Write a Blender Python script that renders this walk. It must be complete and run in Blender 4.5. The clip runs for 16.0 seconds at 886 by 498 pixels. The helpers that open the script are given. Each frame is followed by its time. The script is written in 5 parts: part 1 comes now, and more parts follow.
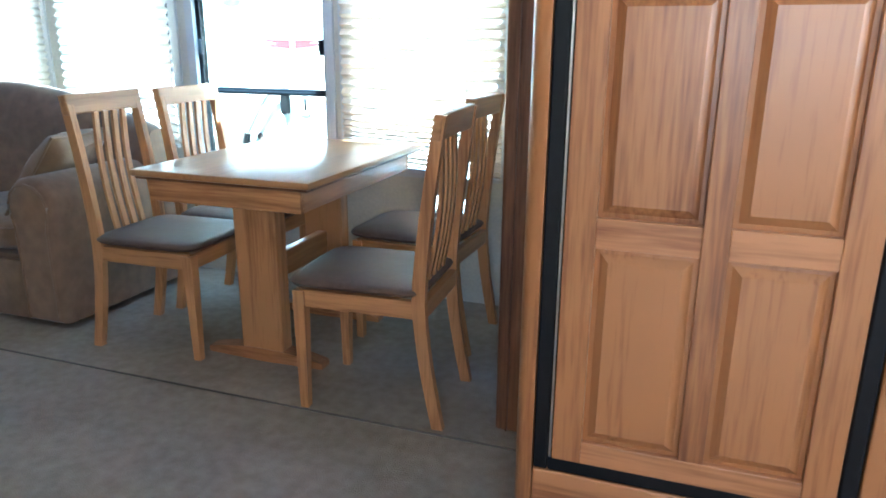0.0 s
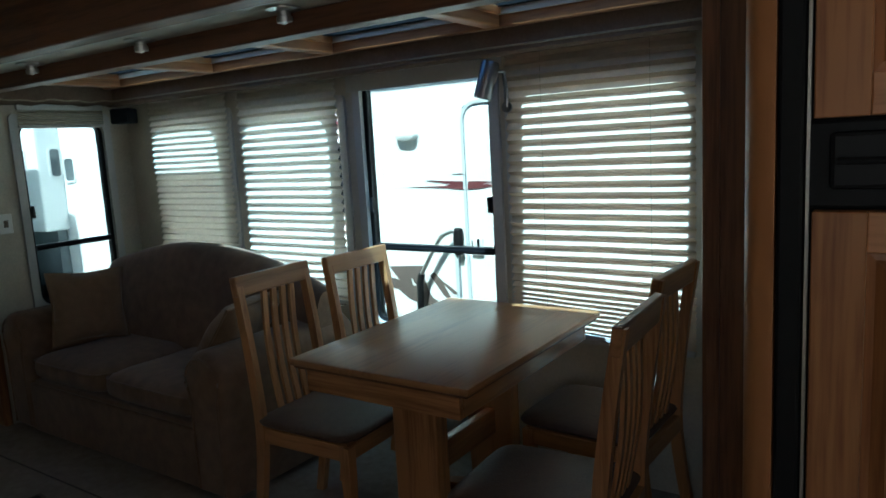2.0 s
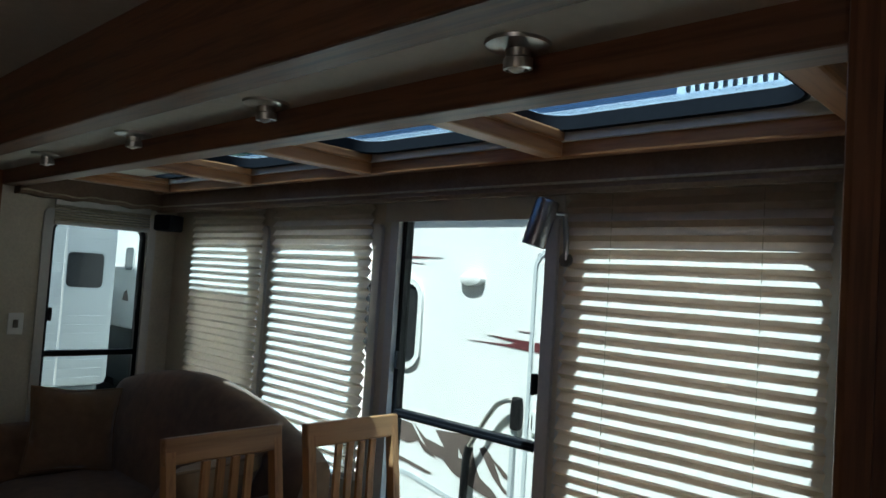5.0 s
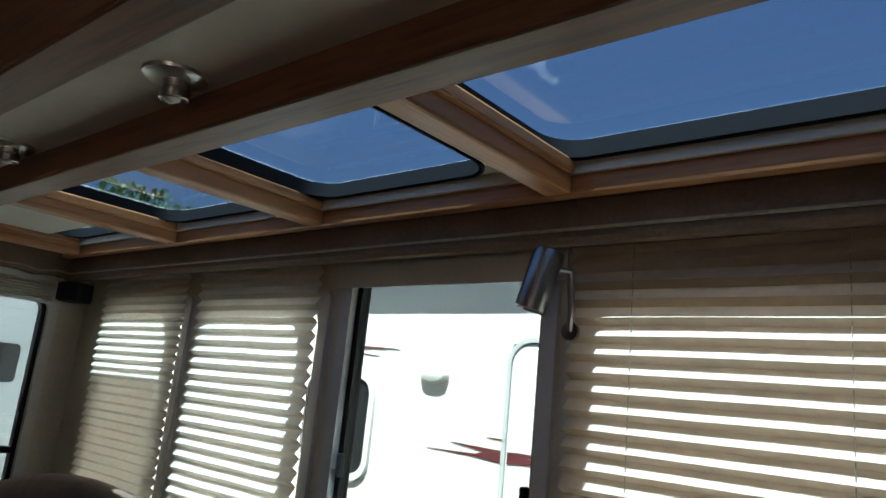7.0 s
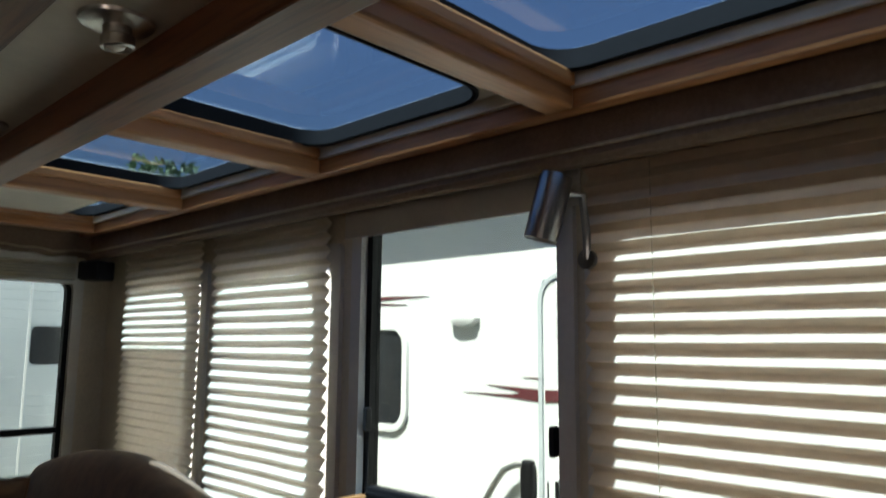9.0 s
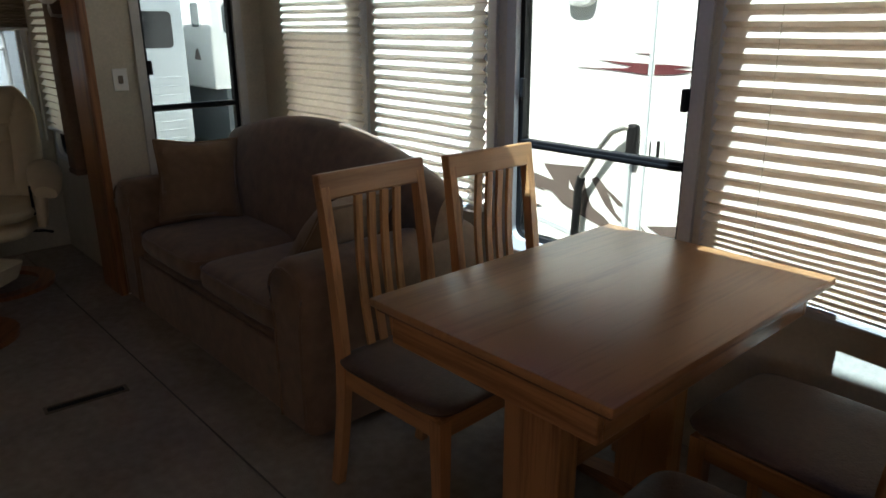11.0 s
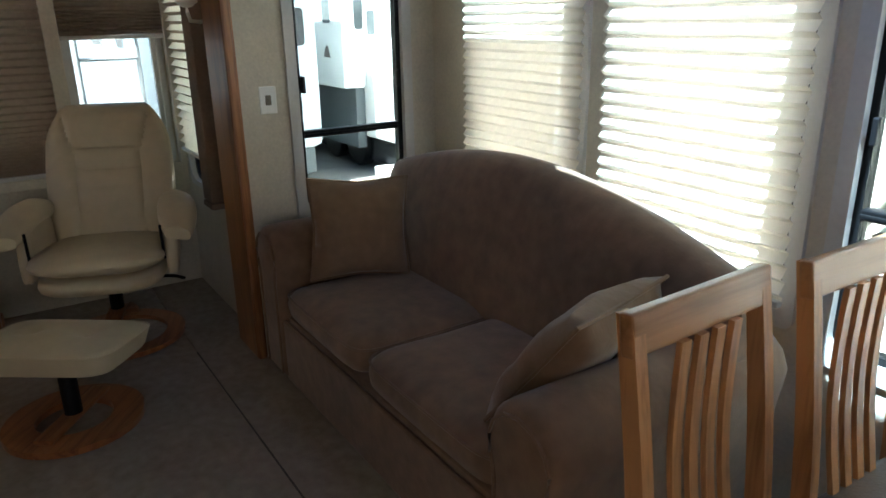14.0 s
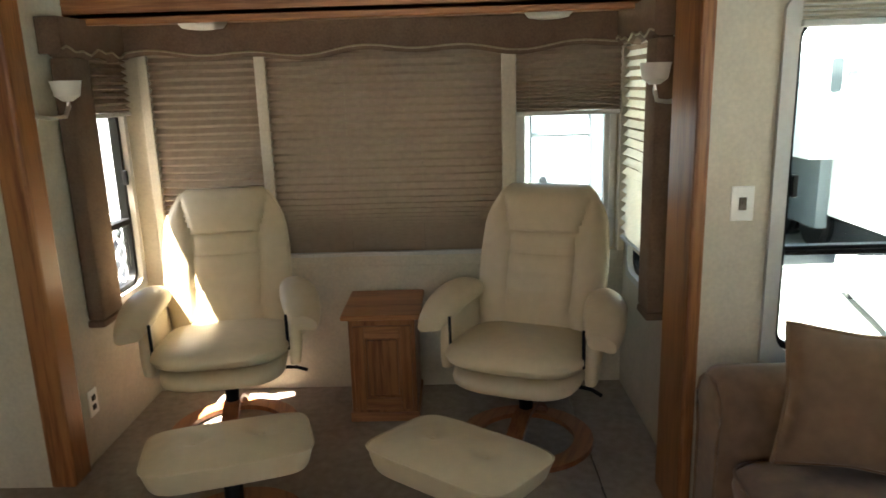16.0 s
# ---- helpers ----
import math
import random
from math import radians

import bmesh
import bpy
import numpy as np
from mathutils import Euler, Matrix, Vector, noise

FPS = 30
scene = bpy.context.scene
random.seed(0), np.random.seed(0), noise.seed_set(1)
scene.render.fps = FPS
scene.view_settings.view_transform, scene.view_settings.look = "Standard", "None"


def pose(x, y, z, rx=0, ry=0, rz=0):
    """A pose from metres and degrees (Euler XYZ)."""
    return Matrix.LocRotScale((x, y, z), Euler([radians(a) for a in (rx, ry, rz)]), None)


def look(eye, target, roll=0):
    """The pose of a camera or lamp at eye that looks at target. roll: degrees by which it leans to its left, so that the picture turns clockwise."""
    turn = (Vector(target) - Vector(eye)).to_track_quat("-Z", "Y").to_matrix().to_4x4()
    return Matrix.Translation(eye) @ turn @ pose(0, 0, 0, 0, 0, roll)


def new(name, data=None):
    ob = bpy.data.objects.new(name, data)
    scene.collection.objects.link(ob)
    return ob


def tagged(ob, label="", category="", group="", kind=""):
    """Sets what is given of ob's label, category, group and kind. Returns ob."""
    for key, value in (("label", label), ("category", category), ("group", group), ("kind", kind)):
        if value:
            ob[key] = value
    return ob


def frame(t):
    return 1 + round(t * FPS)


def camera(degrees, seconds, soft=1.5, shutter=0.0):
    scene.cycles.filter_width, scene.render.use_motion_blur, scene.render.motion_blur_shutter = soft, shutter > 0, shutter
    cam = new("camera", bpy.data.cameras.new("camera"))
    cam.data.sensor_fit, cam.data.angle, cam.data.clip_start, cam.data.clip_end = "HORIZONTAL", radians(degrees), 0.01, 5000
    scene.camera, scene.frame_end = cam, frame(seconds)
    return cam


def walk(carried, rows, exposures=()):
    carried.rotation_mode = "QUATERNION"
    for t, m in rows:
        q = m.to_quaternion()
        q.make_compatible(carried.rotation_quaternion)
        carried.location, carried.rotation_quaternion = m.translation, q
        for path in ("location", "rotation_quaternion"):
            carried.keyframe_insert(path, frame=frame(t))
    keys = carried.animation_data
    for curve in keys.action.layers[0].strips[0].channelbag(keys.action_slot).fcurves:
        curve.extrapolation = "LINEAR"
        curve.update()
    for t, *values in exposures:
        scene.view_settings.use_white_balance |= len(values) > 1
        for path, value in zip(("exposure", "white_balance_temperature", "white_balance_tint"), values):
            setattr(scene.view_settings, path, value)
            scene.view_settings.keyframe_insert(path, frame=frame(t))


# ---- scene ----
cam = camera(64.2, 16.0, shutter=0.3)
PATH = [
    (0, (0.632, 0.359, 1.185), (-0.009, 2.168, 0.622), 0.4),
    (0.5, (0.589, 0.416, 1.222), (-0.181, 2.207, 0.777), 0.4),
    (1, (0.515, 0.579, 1.325), (-0.421, 2.321, 1.027), -1.8),
    (1.5, (0.482, 0.621, 1.461), (-0.517, 2.336, 1.218), -1.6),
    (2, (0.525, 0.7, 1.432), (-0.593, 2.332, 1.137), -3.2),
    (2.5, (0.553, 0.807, 1.439), (-0.674, 2.341, 1.063), -0.1),
    (3, (0.54, 0.895, 1.41), (-0.775, 2.338, 0.973), -1.4),
    (3.5, (0.408, 1.054, 1.444), (-0.911, 2.498, 1.025), -1.3),
    (4, (0.354, 1.211, 1.496), (-0.881, 2.776, 1.331), -0.9),
    (4.5, (0.356, 1.33, 1.496), (-0.913, 2.876, 1.499), 0.2),
    (5, (0.344, 1.436, 1.47), (-1.034, 2.882, 1.565), 3.7),
    (5.2, (0.323, 1.48, 1.46), (-1.029, 2.949, 1.577), 4.9),
    (7.5, (-0.089, 1.923, 1.365), (-1.345, 3.41, 1.826), 5.5),
    (8, (-0.086, 2.011, 1.369), (-1.455, 3.39, 1.841), 0.5),
    (8.5, (-0.076, 2.015, 1.37), (-1.446, 3.402, 1.817), 0.4),
    (9, (-0.067, 1.955, 1.377), (-1.429, 3.395, 1.645), 0.5),
    (9.5, (-0.066, 1.711, 1.383), (-1.423, 3.172, 1.222), -2.0),
    (11.8, (0.171, 1.312, 1.386), (-1.282, 2.493, 0.683), 0.6),
    (12, (0.093, 1.301, 1.406), (-1.433, 2.403, 0.731), -1.9),
    (12.5, (-0.089, 1.276, 1.417), (-1.697, 2.334, 0.878), -0.8),
    (13, (-0.35, 1.422, 1.425), (-2.022, 2.373, 0.877), -0.4),
    (13.5, (-0.588, 1.501, 1.442), (-2.289, 2.377, 0.861), -1.0),
    (14, (-0.847, 1.566, 1.441), (-2.441, 2.597, 0.811), -1.1),
    (14.5, (-1.06, 1.638, 1.435), (-2.64, 2.666, 0.769), -0.5),
    (15, (-1.318, 1.658, 1.501), (-3.116, 2.313, 0.919), -1.0),
    (15.5, (-1.482, 1.662, 1.512), (-3.413, 1.849, 1.028), 1.3),
    (16, (-1.487, 1.665, 1.517), (-3.434, 1.63, 1.059), -1.7),
]
EXPOSURES = [(0, 5.1, 5050, 5), (0.5, 4.0, 5100, 6), (1.0, 2.85, 5400, 6), (1.5, 2.15, 5600, 4), (3.0, 2.2, 5650, 5), (4.0, 1.9, 5950, 10), (5.0, 1.65, 6200, 15), (7.5, 2.05, 6850, 17), (9.0, 1.9, 7050, 20), (9.5, 1.45, 7050, 26), (9.9, 1.5, 7050, 26), (11.8, 3.1, 6700, 20), (13.5, 3.45, 6450, 17), (14.8, 3.72, 6400, 16), (15.5, 3.8, 6650, 15), (16.0, 4.45, 6900, 14)]
walk(cam, [(t, look(eye, target, roll)) for t, eye, target, roll in PATH], EXPOSURES)

# ---- light ----
world = bpy.data.worlds.new("sky")
scene.world = world
world.use_nodes = True
wn = world.node_tree
sky = wn.nodes.new("ShaderNodeTexSky")
sky.sky_type = "NISHITA"
sky.sun_disc = False
sky.sun_elevation, sky.sun_rotation = radians(62.2), radians(177)
wn.links.new(sky.outputs[0], wn.nodes["Background"].inputs[0])
wn.nodes["Background"].inputs[1].default_value = 0.038
sun = new("sun", bpy.data.lights.new("sun", "SUN"))
sun.data.energy, sun.data.angle, sun.data.color = 5.6, radians(0.5), (1.0, 0.95, 0.86)
sun.matrix_world = look((0.15, -2.63, 5.0), (0, 0, 0))


def window_lamp(name, m, w, h, watts, colour):
    """Daylight through a window behind the camera's walk."""
    lamp = new(name, bpy.data.lights.new(name, "AREA"))
    lamp.data.shape, lamp.data.size, lamp.data.size_y = "RECTANGLE", w, h
    lamp.data.energy, lamp.data.color = watts, colour
    lamp.matrix_world = m


window_lamp("daylight_front_window", look((2.62, 0.9, 1.35), (0, 0.9, 1.1)), 1.1, 0.75, 0.6, (1.0, 0.97, 0.93))
window_lamp("daylight_kitchen_window", look((1.1, -0.87, 1.35), (1.1, 1.0, 1.0)), 1.0, 0.5, 0.65, (1.0, 0.97, 0.93))

# ---- materials ----


def material(name, base, rough=0.6, metal=0.0, var=0.12, scale=6.0, bump=0.0, bump_scale=60.0, stretch=(1, 1, 1), spec=0.5, sheen=0.0):
    """A surface whose colour varies at two scales, with fine relief."""
    m = bpy.data.materials.new(name)
    m.use_nodes = True
    t, b = m.node_tree, m.node_tree.nodes["Principled BSDF"]
    co = t.nodes.new("ShaderNodeTexCoord")
    mp = t.nodes.new("ShaderNodeMapping")
    mp.inputs["Scale"].default_value = stretch
    t.links.new(co.outputs["Object"], mp.inputs[0])
    n1, n2 = t.nodes.new("ShaderNodeTexNoise"), t.nodes.new("ShaderNodeTexNoise")
    n1.inputs["Scale"].default_value, n2.inputs["Scale"].default_value = scale, scale * 8
    n1.inputs["Detail"].default_value = n2.inputs["Detail"].default_value = 5
    add = t.nodes.new("ShaderNodeMath")
    add.operation = "ADD"
    ramp = t.nodes.new("ShaderNodeMapRange")
    ramp.inputs[1].default_value, ramp.inputs[2].default_value = 0.65, 1.35
    ramp.inputs[3].default_value, ramp.inputs[4].default_value = 1 - var, 1 + var
    mix = t.nodes.new("ShaderNodeMix")
    mix.data_type, mix.blend_type = "RGBA", "MULTIPLY"
    mix.inputs[0].default_value = 1
    mix.inputs[6].default_value = (*base, 1)
    for n in (n1, n2):
        t.links.new(mp.outputs[0], n.inputs[0])
    t.links.new(n1.outputs[0], add.inputs[0])
    t.links.new(n2.outputs[0], add.inputs[1])
    t.links.new(add.outputs[0], ramp.inputs[0])
    t.links.new(ramp.outputs[0], mix.inputs[7])
    t.links.new(mix.outputs[2], b.inputs["Base Color"])
    b.inputs["Roughness"].default_value, b.inputs["Metallic"].default_value = rough, metal
    b.inputs["Specular IOR Level"].default_value = spec
    if sheen:
        b.inputs["Sheen Weight"].default_value = sheen
    if bump:
        nb, bp = t.nodes.new("ShaderNodeTexNoise"), t.nodes.new("ShaderNodeBump")
        nb.inputs["Scale"].default_value, nb.inputs["Detail"].default_value = bump_scale, 4
        t.links.new(mp.outputs[0], nb.inputs[0])
        t.links.new(nb.outputs[0], bp.inputs["Height"])
        bp.inputs["Strength"].default_value, bp.inputs["Distance"].default_value = bump, 0.01
        t.links.new(bp.outputs[0], b.inputs["Normal"])
    return m


def wood(name, light, dark, along="z", rough=0.38, scale=1.0):
    """Oak: long grain with darker streaks and cathedral rings, run along one axis."""
    m = bpy.data.materials.new(name)
    m.use_nodes = True
    t, b = m.node_tree, m.node_tree.nodes["Principled BSDF"]
    co, mp, info = t.nodes.new("ShaderNodeTexCoord"), t.nodes.new("ShaderNodeMapping"), t.nodes.new("ShaderNodeObjectInfo")
    s = {"x": (0.5, 9, 9), "y": (9, 0.5, 9), "z": (9, 9, 0.5)}[along]
    mp.inputs["Scale"].default_value = [v * scale for v in s]
    t.links.new(co.outputs["Object"], mp.inputs[0])
    t.links.new(info.outputs["Random"], mp.inputs["Location"])
    n1, n2, wv = t.nodes.new("ShaderNodeTexNoise"), t.nodes.new("ShaderNodeTexNoise"), t.nodes.new("ShaderNodeTexWave")
    n1.inputs["Scale"].default_value, n1.inputs["Detail"].default_value, n1.inputs["Distortion"].default_value = 1.2, 4, 0.6
    n2.inputs["Scale"].default_value, n2.inputs["Detail"].default_value = 14, 6
    wv.wave_type, wv.bands_direction = "RINGS", {"x": "X", "y": "Y", "z": "Z"}[along]
    wv.inputs["Scale"].default_value, wv.inputs["Distortion"].default_value, wv.inputs["Detail"].default_value = 0.9, 5, 3
    for n in (n1, n2, wv):
        t.links.new(mp.outputs[0], n.inputs[0])
    a1, a2 = t.nodes.new("ShaderNodeMath"), t.nodes.new("ShaderNodeMath")
    a1.operation = a2.operation = "MULTIPLY_ADD"
    a1.inputs[1].default_value, a2.inputs[1].default_value = 0.75, 0.15
    t.links.new(n2.outputs[0], a1.inputs[0])
    t.links.new(n1.outputs[0], a1.inputs[2])
    t.links.new(wv.outputs[1], a2.inputs[0])
    t.links.new(a1.outputs[0], a2.inputs[2])
    ramp = t.nodes.new("ShaderNodeValToRGB")
    ramp.color_ramp.elements[0].position, ramp.color_ramp.elements[0].color = 0.66, (*dark, 1)
    ramp.color_ramp.elements[1].position, ramp.color_ramp.elements[1].color = 1.0, (*light, 1)
    t.links.new(a2.outputs[0], ramp.inputs[0])
    t.links.new(ramp.outputs[0], b.inputs["Base Color"])
    b.inputs["Roughness"].default_value = rough
    bp = t.nodes.new("ShaderNodeBump")
    bp.inputs["Strength"].default_value, bp.inputs["Distance"].default_value = 0.15, 0.002
    t.links.new(n2.outputs[0], bp.inputs["Height"])
    t.links.new(bp.outputs[0], b.inputs["Normal"])
    return m


def cloth_through(name, base, through_colour, share):
    """Shade cloth: part of the light passes through it, scattered."""
    m = bpy.data.materials.new(name)
    m.use_nodes = True
    t = m.node_tree
    t.nodes.remove(t.nodes["Principled BSDF"])
    d, tr, mix = t.nodes.new("ShaderNodeBsdfDiffuse"), t.nodes.new("ShaderNodeBsdfTranslucent"), t.nodes.new("ShaderNodeMixShader")
    nz, co, mp, mul = t.nodes.new("ShaderNodeTexNoise"), t.nodes.new("ShaderNodeTexCoord"), t.nodes.new("ShaderNodeMapRange"), t.nodes.new("ShaderNodeMix")
    nz.inputs["Scale"].default_value = 35
    mp.inputs[3].default_value, mp.inputs[4].default_value = 0.85, 1.15
    mul.data_type, mul.blend_type = "RGBA", "MULTIPLY"
    mul.inputs[0].default_value = 1
    mul.inputs[6].default_value = (*base, 1)
    t.links.new(co.outputs["Object"], nz.inputs[0])
    t.links.new(nz.outputs[0], mp.inputs[0])
    t.links.new(mp.outputs[0], mul.inputs[7])
    t.links.new(mul.outputs[2], d.inputs[0])
    tr.inputs[0].default_value = (*through_colour, 1)
    mix.inputs[0].default_value = share
    t.links.new(d.outputs[0], mix.inputs[1])
    t.links.new(tr.outputs[0], mix.inputs[2])
    t.links.new(mix.outputs[0], t.nodes["Material Output"].inputs[0])
    return m


def pane_glass(name, tint):
    """Thin window glass: clear or tinted, with a Fresnel gloss."""
    m = bpy.data.materials.new(name)
    m.use_nodes = True
    t = m.node_tree
    t.nodes.remove(t.nodes["Principled BSDF"])
    a, g, mix, lw, pw = t.nodes.new("ShaderNodeBsdfTransparent"), t.nodes.new("ShaderNodeBsdfGlossy"), t.nodes.new("ShaderNodeMixShader"), t.nodes.new("ShaderNodeLayerWeight"), t.nodes.new("ShaderNodeMath")
    a.inputs[0].default_value = (*tint, 1)
    g.inputs["Roughness"].default_value = 0.02
    pw.operation = "POWER"
    pw.inputs[1].default_value = 4.5
    t.links.new(lw.outputs["Facing"], pw.inputs[0])
    t.links.new(pw.outputs[0], mix.inputs[0])
    t.links.new(a.outputs[0], mix.inputs[1])
    t.links.new(g.outputs[0], mix.inputs[2])
    t.links.new(mix.outputs[0], t.nodes["Material Output"].inputs[0])
    return m


OAK_Z = wood("honey_oak_upright", (0.35, 0.143, 0.047), (0.16, 0.052, 0.016), "z")
OAK_X = wood("honey_oak_long", (0.42, 0.18, 0.068), (0.21, 0.075, 0.026), "x")
OAK_Y = wood("honey_oak_cross", (0.44, 0.19, 0.07), (0.22, 0.08, 0.028), "y")
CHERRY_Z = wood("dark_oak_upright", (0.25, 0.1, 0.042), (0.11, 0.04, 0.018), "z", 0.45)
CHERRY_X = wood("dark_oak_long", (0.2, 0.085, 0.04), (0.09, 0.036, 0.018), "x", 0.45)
PALE_Z = wood("pale_oak_upright", (0.52, 0.24, 0.09), (0.27, 0.105, 0.035), "z", 0.4)
PALE_Y = wood("pale_oak_long", (0.45, 0.215, 0.085), (0.29, 0.125, 0.046), "y", 0.3, 0.7)
PALE_X = wood("pale_oak_cross", (0.52, 0.24, 0.09), (0.27, 0.105, 0.035), "x", 0.4)
CARPET = material("grey_beige_carpet", (0.37, 0.305, 0.245), 0.95, var=0.2, scale=3.0, bump=0.9, bump_scale=240, spec=0.1)
WALLPAPER = material("cream_wallpaper", (0.56, 0.5, 0.4), 0.8, var=0.1, scale=9, bump=0.12, bump_scale=90)
CEIL = material("cream_ceiling_panel", (0.66, 0.61, 0.53), 0.8, var=0.06, scale=4, bump=0.1)
FRAME_GREY = material("pale_grey_trim", (0.55, 0.53, 0.5), 0.55, var=0.06, scale=8)
BLACK = material("black_aluminium", (0.006, 0.006, 0.0065), 0.5, var=0.2, spec=0.2)
BLACK_PLASTIC = material("black_plastic", (0.008, 0.008, 0.009), 0.5, var=0.15, spec=0.25)
CHROME = material("brushed_nickel", (0.62, 0.6, 0.57), 0.28, 1.0, var=0.08, scale=20)
STEEL_DARK = material("dark_nickel", (0.3, 0.3, 0.31), 0.3, 1.0, var=0.1, scale=20)
SOFA = material("brown_microsuede", (0.215, 0.127, 0.074), 0.9, var=0.24, scale=2.2, bump=0.12, bump_scale=40, spec=0.15, sheen=0.25)
CUSHION = material("tan_microsuede", (0.235, 0.142, 0.08), 0.9, var=0.14, scale=3, bump=0.12, bump_scale=50, spec=0.15, sheen=0.25)
SEAT = material("dark_brown_vinyl", (0.115, 0.066, 0.043), 0.5, var=0.2, scale=8, bump=0.2, bump_scale=150)
CREAM = material("cream_leather", (0.63, 0.52, 0.35), 0.45, var=0.06, scale=2.5, bump=0.12, bump_scale=22)
BENT = wood("bent_cherry", (0.34, 0.125, 0.045), (0.17, 0.055, 0.022), "x", 0.35)
VALANCE = material("brown_valance_cloth", (0.185, 0.125, 0.088), 0.9, var=0.16, scale=12, bump=0.4, bump_scale=200, spec=0.1)
ROPE = material("tan_rope", (0.36, 0.29, 0.2), 0.8, var=0.3, scale=60, bump=0.6, bump_scale=200)
WHITE_PLASTIC = material("white_plastic", (0.82, 0.8, 0.76), 0.4, var=0.04)
SHADE_TABLE = cloth_through("pleat_cloth_taupe", (0.62, 0.5, 0.385), (0.62, 0.52, 0.41), 0.24)
SHADE_PALE = cloth_through("pleat_cloth_cream", (0.76, 0.7, 0.59), (0.8, 0.74, 0.64), 0.36)
SHADE_REAR = cloth_through("pleat_cloth_rear", (0.36, 0.272, 0.208), (0.36, 0.27, 0.19), 0.06)
GLASS = pane_glass("window_glass", (0.6, 0.68, 0.68))
GLASS_HAZE = pane_glass("dusty_window_glass", (0.48, 0.55, 0.57))
GLASS_CLEAR = pane_glass("clear_window_glass", (0.92, 0.95, 0.95))
GLASS_TINT = pane_glass("tinted_window_glass", (0.75, 0.8, 0.8))
GLASS_SKY = pane_glass("smoked_skylight_glass", (0.55, 0.71, 0.82))
RV_WHITE = material("white_fibreglass", (0.78, 0.8, 0.8), 0.35, var=0.03, scale=1.5)
RV_GREY = material("pale_grey_fibreglass", (0.5, 0.55, 0.58), 0.4, var=0.05, scale=1.5)
RV_DARK = material("dark_tinted_acrylic", (0.02, 0.022, 0.025), 0.12, var=0.1)
# for window panes, and for the shade painted below the trailers
RV_SMOKE = material("smoke_grey_panes_and_shade", (0.12, 0.14, 0.15), 0.15, var=0.1)
DECAL_RED = material("maroon_decal", (0.13, 0.035, 0.04), 0.4, var=0.1)
DECAL_BROWN = material("brown_decal", (0.13, 0.1, 0.09), 0.4, var=0.15)
GROUND = material("pale_dusty_asphalt", (0.3, 0.29, 0.27), 0.95, var=0.25, scale=0.6, bump=0.4, bump_scale=30)
LEAF = material("green_leaves", (0.07, 0.12, 0.035), 0.6, var=0.4, scale=3)
BARK = material("brown_bark", (0.12, 0.085, 0.06), 0.9, var=0.3, scale=8, bump=0.6)
FROSTED = material("frosted_lamp_glass", (0.75, 0.73, 0.68), 0.3, var=0.03)
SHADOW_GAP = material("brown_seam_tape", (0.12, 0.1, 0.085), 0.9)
SEAL = material("black_rubber_seal", (0.008, 0.008, 0.009), 0.85, spec=0.15)

# ---- building helpers ----


def box(bm, x0, x1, y0, y1, z0, z1, m=None, bevel=0.0):
    """A box, its edges rounded where bevel is given."""
    made = bmesh.ops.create_cube(bm, size=1)
    vs = made["verts"]
    for v in vs:
        v.co = Vector(((x0 + x1) / 2 + v.co.x * (x1 - x0), (y0 + y1) / 2 + v.co.y * (y1 - y0), (z0 + z1) / 2 + v.co.z * (z1 - z0)))
    if bevel:
        es = list({e for v in vs for e in v.link_edges})
        vs = list({v for f in bmesh.ops.bevel(bm, geom=es, offset=bevel, segments=2, affect="EDGES", profile=0.5)["faces"] for v in f.verts} | {v for v in vs if v.is_valid})
    if m is not None:
        bmesh.ops.transform(bm, matrix=m, verts=vs)
    return bm


def loft(bm, rings, cap=True, closed=True):
    """A skin through rings of equal length."""
    rows = [[bm.verts.new(p) for p in r] for r in rings]
    n = len(rows[0])
    for a, b in zip(rows, rows[1:]):
        for i in range(n if closed else n - 1):
            j = (i + 1) % n
            bm.faces.new((a[i], a[j], b[j], b[i]))
    if cap and closed:
        bm.faces.new(rows[0][::-1])
        bm.faces.new(rows[-1])
    return bm


def oval(a, b, e=2.0, n=24):
    """A closed superellipse in the plane."""
    out = []
    for i in range(n):
        c, s = math.cos(2 * math.pi * i / n), math.sin(2 * math.pi * i / n)
        out.append((a * math.copysign(abs(c) ** (2 / e), c), b * math.copysign(abs(s) ** (2 / e), s)))
    return out


def cushion(bm, centre, a, b, c, e=4.0, ez=2.5, m=None, n=28, rows=13, ripple=0.0, seed=0):
    """A stuffed block: superellipse plan, rounded over its thickness."""
    rings = []
    for k in range(rows):
        f = -math.pi / 2 + math.pi * (0.06 + 0.88 * k / (rows - 1))
        cz, sz = abs(math.cos(f)) ** (2 / ez), math.copysign(abs(math.sin(f)) ** (2 / ez), f)
        ring = []
        for u, v in oval(a * cz, b * cz, e, n):
            d = ripple * noise.noise(Vector((u * 7 + seed, v * 7, sz * 2))) if ripple else 0
            p = Vector((u * (1 + d), v * (1 + d), c * (sz + d)))
            p = m @ p if m is not None else p
            ring.append(p + Vector(centre))
        rings.append(ring)
    return loft(bm, rings)


def tube(bm, pts, r, n=10):
    """A round bar along points."""
    pts = [Vector(p) for p in pts]
    rings = []
    for i, p in enumerate(pts):
        d = (pts[min(i + 1, len(pts) - 1)] - pts[max(i - 1, 0)]).normalized()
        q = d.to_track_quat("Z", "Y")
        rings.append([p + q @ Vector((r * math.cos(2 * math.pi * k / n), r * math.sin(2 * math.pi * k / n), 0)) for k in range(n)])
    return loft(bm, rings)


